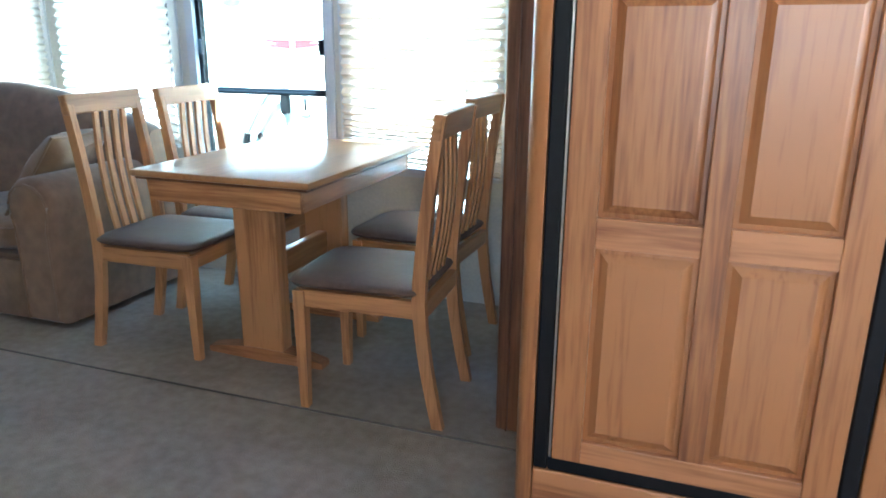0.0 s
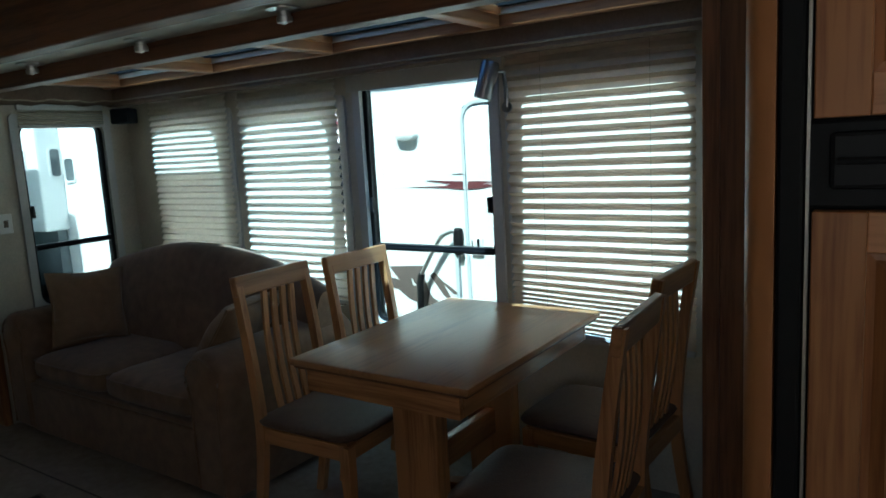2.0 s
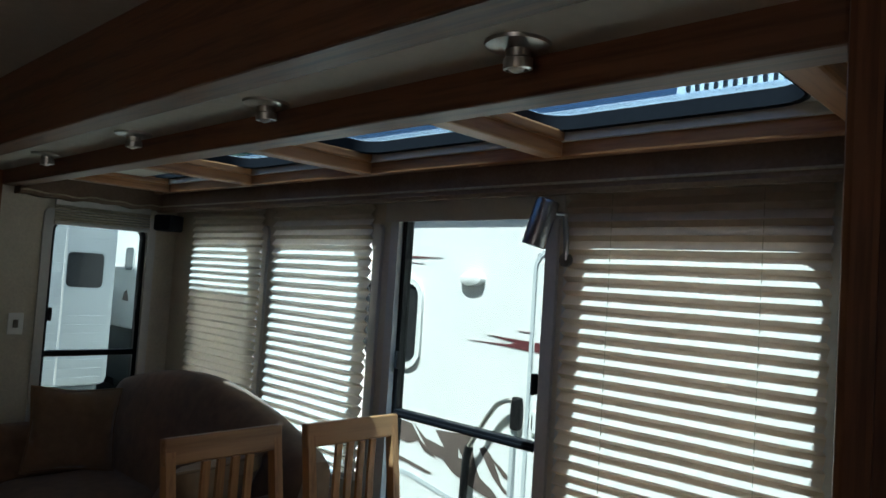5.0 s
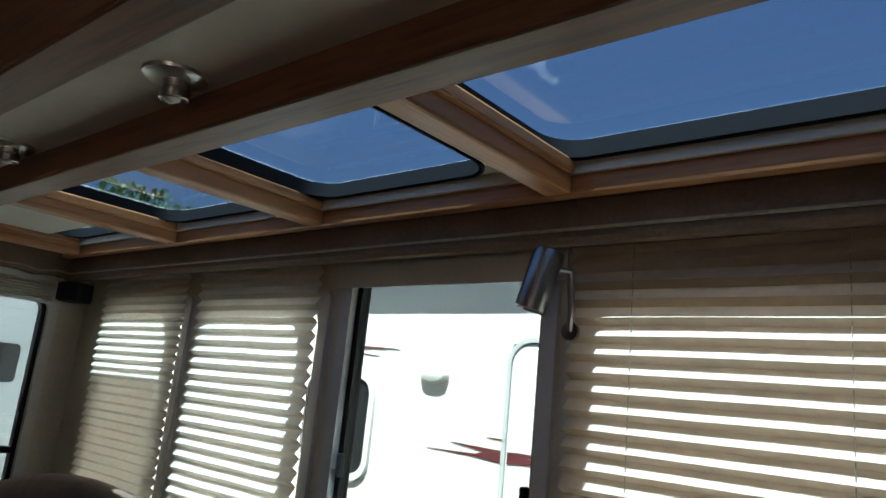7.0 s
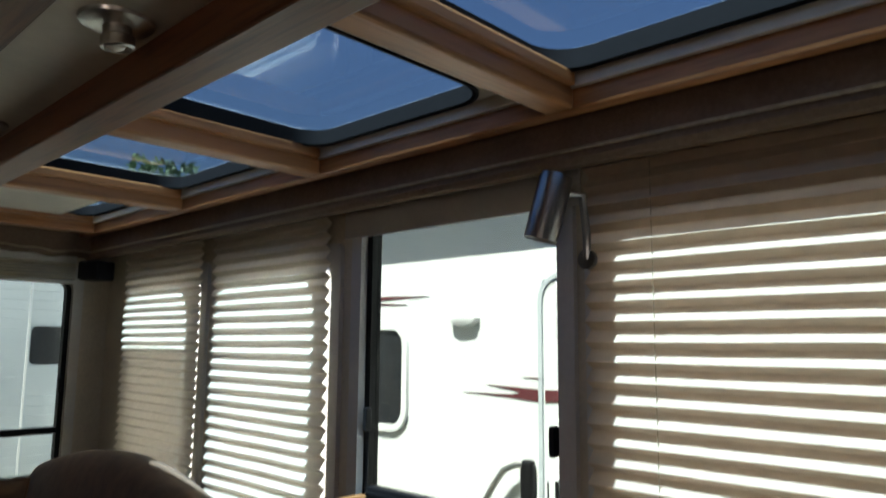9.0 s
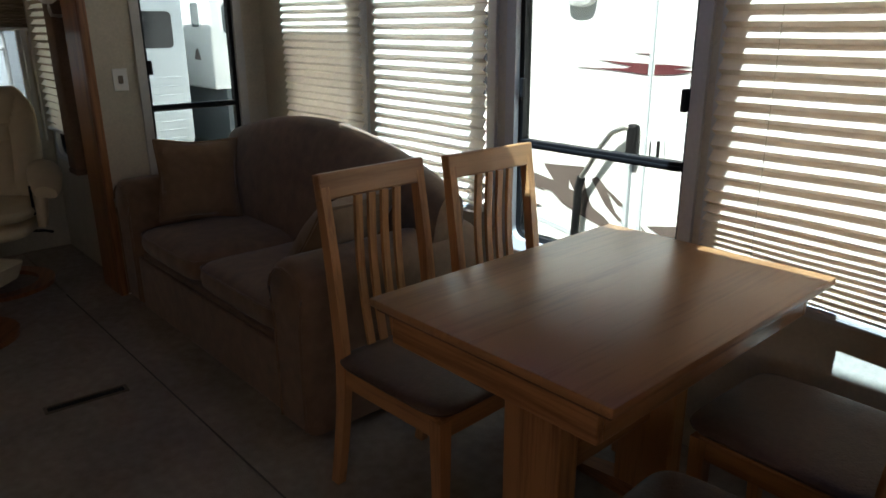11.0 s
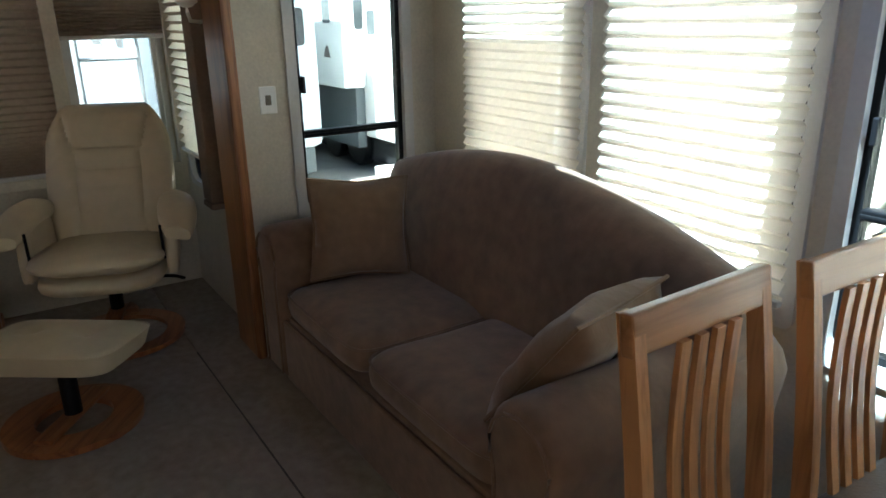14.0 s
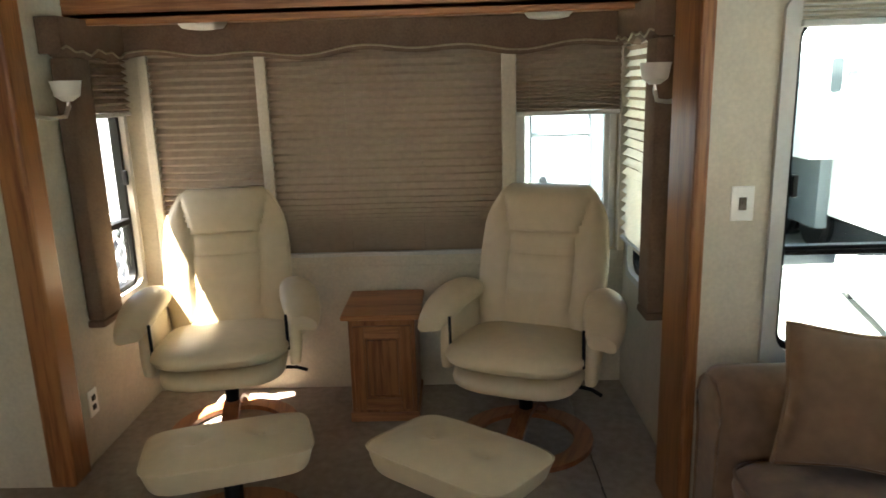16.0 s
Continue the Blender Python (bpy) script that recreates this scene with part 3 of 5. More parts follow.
def dining_table():
    root = thing("dining_table", "pale oak trestle dining table under the window", "table", pose(-0.845, 2.755, 0))
    hx, hy = 0.352, 0.487
    bm = B()
    box(bm, -hx, hx, -hy, hy, 0.733, 0.757, bevel=0.007)
    part("tabletop", bm, PALE_Y, root, smooth=True)
    bm = B()
    box(bm, -hx + 0.012, hx - 0.012, -hy + 0.012, hy - 0.012, 0.722, 0.733, bevel=0.004)
    part("edge_moulding", bm, CHERRY_X, root, "reddish oak moulding under the top")
    for nm, q in (("side_apron", (-hx + 0.05, -hx + 0.072, -hy + 0.05, hy - 0.05)), ("side_apron", (hx - 0.072, hx - 0.05, -hy + 0.05, hy - 0.05)),
                  ("end_apron", (-hx + 0.05, hx - 0.05, -hy + 0.03, -hy + 0.052)), ("end_apron", (-hx + 0.05, hx - 0.05, hy - 0.052, hy - 0.03))):
        bm = B()
        box(bm, *q, 0.645, 0.722, bevel=0.004)
        part(nm, bm, PALE_X if nm[0] == "e" else PALE_Y, root)
    for y in (-0.25, 0.25):
        bm = B()
        box(bm, -0.09, 0.09, y - 0.035, y + 0.035, 0.05, 0.655, bevel=0.008)
        part("column", bm, PALE_Z, root, "broad pale oak trestle column")
        bm = B()
        rings = []
        for i in range(13):
            u = -1 + i / 6
            top = 0.055 - 0.028 * abs(u) ** 2
            wd = 0.04 - 0.012 * abs(u)
            x = 0.25 * u
            rings.append([(x, y - wd, 0.004), (x, y + wd, 0.004), (x, y + wd, top), (x, y - wd, top)])
        loft(bm, rings)
        part("foot", bm, OAK_X, root, "curved reddish oak foot")
    bm = B()
    box(bm, -0.02, 0.02, -0.215, 0.215, 0.30, 0.40, bevel=0.005)
    part("stretcher", bm, PALE_Y, root)
    return root


def dining_chair(at, label):
    """Seat looks along +x; the back stands at -x."""
    root = thing("dining_chair", label, "chair", at, "chairs round the table")
    hw = 0.19

    def post(y):
        bm = B()
        rings = []
        for i in range(15):
            z = 0.985 * i / 14
            x = -0.215 + (0.05 * max(0, (0.42 - z) / 0.42) ** 1.5 * -1) - 0.055 * max(0, (z - 0.42) / 0.565) ** 1.3 + 0.012 * math.sin(math.pi * i / 14)
            a, b = 0.021 - 0.004 * abs(i - 6) / 8, 0.014
            rings.append([(x - a, y - b, z), (x + a, y - b, z), (x + a, y + b, z), (x - a, y + b, z)])
        loft(bm, rings)
        return bm

    for y in (-hw + 0.014, hw - 0.014):
        part("back_post", post(y), PALE_Z, root)
    for y in (-hw + 0.02, hw - 0.02):
        bm = B()
        loft(bm, [[(0.2 + s * a, y + t * a, z) for s, t in ((-1, -1), (1, -1), (1, 1), (-1, 1))] for z, a in ((0.004, 0.014), (0.3, 0.019), (0.42, 0.02))])
        part("leg", bm, PALE_Z, root)
    bm = B()
    m = pose(-0.262, 0, 0.955, 0, -7, 0)
    box(bm, -0.014, 0.014, -hw - 0.004, hw + 0.004, -0.04, 0.036, m=m, bevel=0.006)
    part("top_rail", bm, PALE_Y, root)
    for y in (-0.072, -0.024, 0.024, 0.072):
        bm = B()
        rings = []
        for i in range(9):
            z = 0.445 + (0.92 - 0.445) * i / 8
            x = -0.208 - 0.05 * max(0, (z - 0.42) / 0.565) ** 1.3 + 0.022 * math.sin(math.pi * i / 8) * -1 + 0.012
            rings.append([(x - 0.006, y - 0.012, z), (x + 0.006, y - 0.012, z), (x + 0.006, y + 0.012, z), (x - 0.006, y + 0.012, z)])
        loft(bm, rings)
        part("slat", bm, PALE_Z, root)
    for q, mt in (((-0.2, 0.2, -hw + 0.006, -hw + 0.028), PALE_X), ((-0.2, 0.2, hw - 0.028, hw - 0.006), PALE_X), ((0.185, 0.212, -hw + 0.02, hw - 0.02), PALE_Y), ((-0.225, -0.2, -hw + 0.02, hw - 0.02), PALE_Y)):
        bm = B()
        box(bm, *q, 0.365, 0.425, bevel=0.004)
        part("seat_rail", bm, mt, root)
    bm = B()
    cushion(bm, (0.012, 0, 0.452), 0.232, 0.212, 0.03, 7, 2.4, n=40)
    part("seat", bm, SEAT, root, "dark brown vinyl seat pad", smooth=True)
    return root


dining_table()
dining_chair(pose(-1.285, 2.555, 0.002, 0, 0, 2), "pale oak slat-back dining chair beside the sofa")
dining_chair(pose(-1.25, 2.995, 0.002, 0, 0, -1), "pale oak slat-back dining chair next to the window")
dining_chair(pose(-0.32, 2.40, 0.002, 0, 0, 183), "pale oak slat-back dining chair beside the post")
dining_chair(pose(-0.39, 2.98, 0.002, 0, 0, 178), "pale oak slat-back dining chair before the shade")

# ---- sofa ----


def arm(x0, x1, y0, y1, top=0.555):
    """A sofa arm with a rolled, swelling top."""
    cx, hw = (x0 + x1) / 2, (x1 - x0) / 2
    prof = [(-0.8, 0.04), (-0.8, 0.3), (-0.84, top - 0.105)]
    for i in range(9):
        a = radians(200 - 220 * i / 8)
        prof.append((1.0 * math.cos(a), top + 0.115 * math.sin(a)))
    prof += [(0.84, top - 0.105), (0.8, 0.3), (0.8, 0.04)]
    bm = B()
    rings = []
    for y, s in ((y0, 0.86), (y0 + 0.012, 0.95), (y0 + 0.035, 1.0), (y0 + 0.3, 1.0), (y1 - 0.03, 1.0), (y1, 0.94)):
        rings.append([(cx + hw * s * u, y, 0.3 + (z - 0.3) * (s * 0.5 + 0.5)) for u, z in prof])
    loft(bm, rings)
    return bm


def sofa():
    root = thing("sofa", "brown microsuede two-seat sofa with an arched back", "sofa")
    part("arm", arm(-3.58, -3.34, 2.42, 3.2), SOFA, root, smooth=True)
    part("arm", arm(-1.975, -1.73, 2.40, 3.2, 0.545), SOFA, root, smooth=True)
    for cx, hw, y, top in ((-3.46, 0.12, 2.42, 0.555), (-1.8525, 0.1225, 2.40, 0.545)):
        pts = [(cx - hw * 0.66, y - 0.004, 0.06), (cx - hw * 0.68, y - 0.004, top - 0.1)]
        pts += [(cx + hw * 0.84 * math.cos(radians(200 - 27.5 * i)), y - 0.004, top - 0.012 + 0.098 * math.sin(radians(200 - 27.5 * i))) for i in range(9)]
        pts += [(cx + hw * 0.68, y - 0.004, top - 0.1), (cx + hw * 0.66, y - 0.004, 0.06)]
        bm = B()
        tube(bm, pts, 0.005, 6)
        part("piping", bm, SOFA, root, smooth=True)
    bm = B()
    box(bm, -3.36, -1.95, 2.45, 3.2, 0.04, 0.31, bevel=0.012)
    part("base", bm, SOFA, root)
    bm = B()
    box(bm, -3.38, -1.945, 2.432, 2.449, 0.03, 0.295, bevel=0.008)
    part("skirt", bm, SOFA, root)
    for k, (x0, x1) in enumerate(((-3.345, -2.68), (-2.675, -1.965))):
        bm = B()
        cushion(bm, ((x0 + x1) / 2, 2.715, 0.385), (x1 - x0) / 2, 0.295, 0.082, 8, 3.2, ripple=0.02, seed=k * 5, n=44)
        part("seat_cushion", bm, SOFA, root, smooth=True)
        bm = B()
        tube(bm, [((x0 + x1) / 2 + u * 0.985, 2.715 + v * 0.985, 0.425) for u, v in [*oval((x1 - x0) / 2, 0.295, 8, 44), oval((x1 - x0) / 2, 0.295, 8, 44)[0]]], 0.0045, 6)
        part("piping", bm, SOFA, root, smooth=True)
    bm = B()
    rings = []
    n = 28
    for i in range(n + 1):
        u = -1 + 2 * i / n
        x = -2.62 + 0.86 * u
        top = 0.735 + 0.24 * max(0.0, math.cos((u + 0.12) * 1.25)) ** 0.9
        e = 1 - 0.25 * max(0, abs(u) - 0.93) / 0.07
        ring = []
        for v, w in oval(1, 1, 3.2, 24):
            z = 0.35 + (top - 0.35) * (w + 1) / 2
            lean = 0.11 * (z - 0.35) / 0.6
            ring.append((x, 2.985 + 0.095 * e * v + lean, z))
        rings.append(ring)
    loft(bm, rings)
    part("backrest", bm, SOFA, root, "arched one-piece sofa back", smooth=True)
    for x, y in ((-3.5, 2.5), (-1.9, 2.5), (-3.5, 3.12), (-1.9, 3.12)):
        bm = B()
        lathe(bm, [(0.02, 0.005), (0.028, 0.05)], (x, y, 0), n=12)
        part("leg", bm, CHERRY_Z, root)
    return root


sofa()


def throw_pillow(label, m, a, seed):
    root = thing("throw_pillow", label, "pillow", m, "throw pillows")
    bm = B()
    n = 15
    top, low = [], []
    for side, rows in ((1, top), (-1, low)):
        for i in range(n):
            row = []
            for j in range(n):
                u, v = -1 + 2 * i / (n - 1), -1 + 2 * j / (n - 1)
                pin = 1 - 0.10 * (1 - abs(u * v) ** 1.5) * max(abs(u), abs(v)) ** 4
                t = ((1 - u ** 4) * (1 - v ** 4)) ** 0.45
                w = 0.07 * t * (1 + 0.22 * noise.noise(Vector((u * 2.2 + seed, v * 2.2, side))))
                row.append(bm.verts.new((a * u * pin, a * v * pin, side * w)))
            rows.append(row)
    for rows, fl in ((top, 0), (low, 1)):
        for i in range(n - 1):
            for j in range(n - 1):
                q = (rows[i][j], rows[i + 1][j], rows[i + 1][j + 1], rows[i][j + 1])
                bm.faces.new(q[::-1] if fl else q)
    bmesh.ops.remove_doubles(bm, verts=bm.verts, dist=1e-4)
    edge = []
    for s in range(4 * 14):
        k, f = divmod(s, 14)
        f = -1 + 2 * f / 14
        u, v = ((f, -1), (1, f), (-f, 1), (-1, -f))[k]
        pin = 1 - 0.10 * (1 - abs(u * v) ** 1.5)
        edge.append((a * u * pin, a * v * pin, 0))
    part("cover", bm, CUSHION, root, smooth=True)
    bm = B()
    tube(bm, [*edge, edge[0]], 0.006, 6)
    part("piping", bm, CUSHION, root, smooth=True)
    return root


throw_pillow("square tan throw pillow propped against the sofa arm", pose(-3.22, 2.72, 0.665, 82, 3, 76), 0.195, 1)
throw_pillow("tan throw pillow leaning against the sofa arm", pose(-2.03, 2.73, 0.63, 0, -52, 14), 0.21, 4)

# ---- recliners ----


def recliner(at, label):
    """Looks along +x, its floor ring about the origin."""
    root = thing("recliner", label, "armchair", at, "recliners")
    bm = B()
    rings = []
    n = 36
    for i in range(n + 1):
        a = 2 * math.pi * i / n
        rings.append([(math.cos(a) * (0.245 + s), math.sin(a) * (0.245 + s), z) for s, z in ((-0.04, 0.004), (0.04, 0.004), (0.04, 0.026), (-0.04, 0.026))])
    loft(bm, rings, cap=False)
    part("floor_ring", bm, BENT, root, "bent cherry ring base", smooth=True)
    bm = B()
    rings = []
    for i in range(11):
        u = -1 + i / 5
        rings.append([(0.24 * u, s * 0.035, 0.027 + dz + 0.11 * (1 - u * u)) for s, dz in ((-1, 0), (1, 0), (1, 0.02), (-1, 0.02))])
    loft(bm, rings)
    part("bridge", bm, BENT, root)
    bm = B()
    lathe(bm, [(0.03, 0.15), (0.03, 0.30), (0.05, 0.31), (0.05, 0.33)])
    part("column", bm, BLACK, root, "black steel swivel column", smooth=True)
    bm = B()
    box(bm, -0.16, 0.16, -0.17, 0.17, 0.325, 0.345, bevel=0.006)
    part("seat_plate", bm, BLACK, root)
    bm = B()
    cushion(bm, (0.03, 0, 0.358), 0.285, 0.262, 0.05, 3.6, 3, n=40)
    part("seat_shell", bm, CREAM, root, smooth=True)
    bm = B()
    cushion(bm, (0.035, 0, 0.44), 0.305, 0.285, 0.066, 3.6, 2.3, m=pose(0, 0, 0, 0, -4, 0), n=44, ripple=0.03, seed=3)
    part("seat_cushion", bm, CREAM, root, "cream leather seat with soft creases", smooth=True)

    def back_at(z):
        """Centre x, half width and half thickness of the back at a height."""
        f = (z - 0.42) / 0.64
        wd = 0.262 + 0.025 * math.sin(math.pi * min(1, f * 1.1)) - 0.075 * max(0, (f - 0.72) / 0.28) ** 2
        return -0.19 - 0.19 * f, wd, 0.062 - 0.018 * f

    def seam_at(z):
        """Half width of the centre panel: even below, flaring out beside the headrest."""
        return 0.148 + 0.06 * max(0.0, (z - 0.84) / 0.22) ** 1.2

    bm = B()
    rings = []
    for i in range(57):
        f = i / 56
        z = 0.42 + 0.64 * f
        x, wd, th = back_at(z)
        end = 0.45 + 0.55 * min(1, (1 - f) / 0.06) ** 0.5
        ring = []
        for u, v in oval(1, 1, 3.4, 96):
            y = wd * v * (0.9 + 0.1 * end)
            front = max(0.0, u)
            w = seam_at(z)
            dip = 0.014 * math.exp(-((abs(y) - w) / 0.009) ** 2)
            if abs(y) < w:
                dip -= 0.012 * (1 - (y / w) ** 4)
                for zk, dk in ((0.62, 0.007), (0.70, 0.008), (0.775, 0.008), (0.865, 0.012)):
                    dip += dk * math.exp(-((z - zk) / 0.007) ** 2)
                dip -= 0.016 * max(0.0, math.sin(math.pi * min(1, max(0, (z - 0.865) / 0.2)))) ** 0.7
            else:
                dip -= 0.010 * math.sin(math.pi * min(1, (abs(y) - w) / max(0.02, wd - w)))
            dip += 0.004 * noise.noise(Vector((y * 14, z * 11, 2.0)))
            ring.append((x + (th + 0.014) * end * u - front * dip * end, y, z))
        rings.append(ring)
    loft(bm, rings)
    part("backrest", bm, CREAM, root, "cream leather back with a padded headrest and soft seams", smooth=True)
    for s in (-1, 1):
        bm = B()
        edge = []
        for i in range(22):
            z = 0.47 + 0.575 * i / 21
            x, wd, th = back_at(z)
            edge.append((x + 0.3 * th, s * wd * 0.992, z))
        tube(bm, edge, 0.006, 6)
        part("piping", bm, CREAM, root, smooth=True)
        bm = B()
        rings = []
        for i in range(13):
            f = i / 12
            x = -0.21 + 0.41 * f
            z = 0.605 + 0.03 * math.sin(math.pi * f) - 0.05 * f ** 3
            e = math.sin(math.pi * (0.07 + 0.86 * f)) ** 0.35
            rings.append([(x, s * (0.305 + 0.045 * f) + (0.078 + 0.014 * f) * v * e, z + (0.062 - 0.012 * f) * u * e - 0.3 * (s * v * (0.078 + 0.014 * f) * e if s * v > 0 else 0)) for u, v in oval(1, 1, 2.5, 24)])
        loft(bm, rings)
        part("arm_pad", bm, CREAM, root, smooth=True)
        bm = B()
        rings = []
        for i in range(7):
            f = i / 6
            e = math.sin(math.pi * (0.12 + 0.76 * f)) ** 0.3
            rings.append([(0.12 - 0.06 * f + 0.06 * u * e, s * (0.3 + 0.01 * f) + 0.03 * v * e, 0.36 + 0.24 * f) for u, v in oval(1, 1, 3, 18)])
        loft(bm, rings)
        part("arm_support", bm, CREAM, root, smooth=True)
        bm = B()
        rings = []
        for i in range(9):
            f = i / 8
            e = math.sin(math.pi * (0.1 + 0.8 * f)) ** 0.3
            rings.append([(-0.06 + 0.17 * u * e, s * (0.275 + 0.03 * f) + 0.026 * v * e, 0.42 + 0.18 * f) for u, v in oval(1, 1, 3, 24)])
        loft(bm, rings)
        part("arm_side", bm, CREAM, root, smooth=True)
        bm = B()
        tube(bm, [(0.16, s * 0.275, 0.43), (0.165, s * 0.275, 0.585)], 0.007, 8)
        part("arm_bolt", bm, BLACK, root, smooth=True)
    bm = B()
    tube(bm, [(0.1, 0.16, 0.335), (0.12, 0.3, 0.33), (0.16, 0.345, 0.33)], 0.008, 8)
    part("lever", bm, BLACK, root, smooth=True)
    return root


def ottoman(at, label):
    """Long side along local y."""
    root = thing("ottoman", label, "footstool", at, "recliner footstools")
    bm = B()
    rings = []
    for i in range(33):
        a = 2 * math.pi * i / 32
        rings.append([(math.cos(a) * (0.19 + s), math.sin(a) * (0.19 + s), z) for s, z in ((-0.055, 0.004), (0.055, 0.004), (0.055, 0.03), (-0.055, 0.03))])
    loft(bm, rings, cap=False)
    part("floor_ring", bm, BENT, root, "bent cherry ring base", smooth=True)
    bm = B()
    box(bm, -0.2, 0.2, -0.035, 0.035, 0.03, 0.048, bevel=0.005)
    part("bridge", bm, BENT, root)
    bm = B()
    lathe(bm, [(0.032, 0.045), (0.032, 0.2), (0.026, 0.21), (0.026, 0.27)], n=20)
    part("column", bm, BLACK, root, "black steel column", smooth=True)
    bm = B()
    tilt, lift = pose(0, 0, 0, 0, -5, 0), Vector((0, 0, 0.318))
    rings = []
    for share, z in ((0.3, -0.05), (0.8, -0.05), (0.9, -0.044), (0.935, -0.03), (0.97, 0.0), (0.995, 0.022), (1.0, 0.03)):
        rings.append([tilt @ Vector((u * share, v * share, z + 0.003 * noise.noise(Vector((u * 9, v * 9, z * 20))))) + lift for u, v in oval(0.195, 0.275, 6, 48)])
    for k in range(14):
        share = 0.985 - 0.965 * k / 13
        ring = []
        for u, v in oval(0.195, 0.275, 6 - 3.5 * k / 13, 48):
            u, v = u * share, v * share
            dome = 0.032 + 0.032 * (1 - share ** 3) + 0.0025 * noise.noise(Vector((u * 11, v * 11, 3)))
            dent = sum(0.024 * math.exp(-(u * u + (v - y) ** 2) / 0.0016) for y in (-0.11, 0.11))
            ring.append(tilt @ Vector((u, v, dome - dent)) + lift)
        rings.append(ring)
    loft(bm, rings)
    part("cushion", bm, CREAM, root, "cream leather cushion with two tufts", smooth=True)
    bm = B()
    tube(bm, [pose(0, 0, 0, 0, -5, 0) @ Vector((u, v, 0)) + Vector((0, 0, 0.35)) for u, v in [*oval(0.195, 0.275, 6, 48), oval(0.195, 0.275, 6, 48)[0]]], 0.004, 6)
    part("piping", bm, CREAM, root, smooth=True)
    for y in (-0.11, 0.11):
        bm = B()
        lathe(bm, [(0.012, 0.35), (0.011, 0.362), (0.004, 0.364)], (0.0, y, 0.0), n=12)
        part("tuft_button", bm, CREAM, root)
    return root


recliner(pose(-4.28, 1.95, 0.002, 0, 0, -22), "cream leather recliner angled beside the window corner")
recliner(pose(-4.42, 0.645, 0.002, 0, 0, 10), "cream leather recliner with sun on its side")
ottoman(pose(-3.57, 1.66, 0.002, 0, 0, -37), "cream leather footstool on a round cherry base")
ottoman(pose(-3.66, 0.88, 0.002, 0, 0, 17), "cream leather footstool beside the opposite post")

# ---- end cabinet ----
cab = thing("end_cabinet", "small honey oak end cabinet between the recliners", "cabinet")
bm = B()
box(bm, -4.84, -4.478, 1.175, 1.475, 0.02, 0.50, bevel=0.004)
part("body", bm, OAK_Z, cab)
bm = B()
box(bm, -4.85, -4.45, 1.145, 1.505, 0.50, 0.525, bevel=0.008)
part("top", bm, OAK_Y, cab)
bm = B()
box(bm, -4.845, -4.47, 1.165, 1.485, 0.004, 0.05, bevel=0.006)
part("plinth", bm, OAK_Y, cab)
bm = B()
box(bm, -4.477, -4.473, 1.195, 1.455, 0.07, 0.47)
door = part("door", bm, OAK_Z, cab)
for q in ((1.195, 1.245, 0.07, 0.47), (1.405, 1.455, 0.07, 0.47), (1.245, 1.405, 0.07, 0.125), (1.245, 1.405, 0.415, 0.47)):
    bm = B()
    box(bm, -4.473, -4.460, *q, bevel=0.003)
    part("stile" if q[3] - q[2] > 0.1 else "rail", bm, OAK_Z if q[3] - q[2] > 0.1 else OAK_Y, door)
bm = B()
box(bm, -4.473, -4.464, 1.255, 1.395, 0.135, 0.405, bevel=0.008)
part("door_panel", bm, OAK_Z, door)

# ---- refrigerator with oak panels ----
fr = thing("refrigerator", "built-in refrigerator with raised oak panel doors", "refrigerator")
FX0, FX1, FY = 0.37, 0.985, 1.70
bm = B()
box(bm, FX0 + 0.02, FX1 - 0.02, FY + 0.01, 2.30, 0.30, 1.98)
part("body", bm, BLACK, fr)
for q in ((FX0, FX0 + 0.032, 0.30, 1.98), (FX1 - 0.032, FX1, 0.30, 1.98), (FX0 + 0.032, FX1 - 0.032, 0.30, 0.335), (FX0 + 0.032, FX1 - 0.032, 1.325, 1.435), (FX0 + 0.032, FX1 - 0.032, 1.95, 1.98)):
    bm = B()
    box(bm, q[0], q[1], FY - 0.012, FY + 0.02, q[2], q[3], bevel=0.005)
    part("surround_strip", bm, BLACK, fr, "black metal surround strip")
bm = B()
box(bm, FX0 + 0.034, FX0 + 0.038, FY - 0.014, FY - 0.008, 0.335, 1.95)
part("chrome_strip", bm, CHROME, fr)
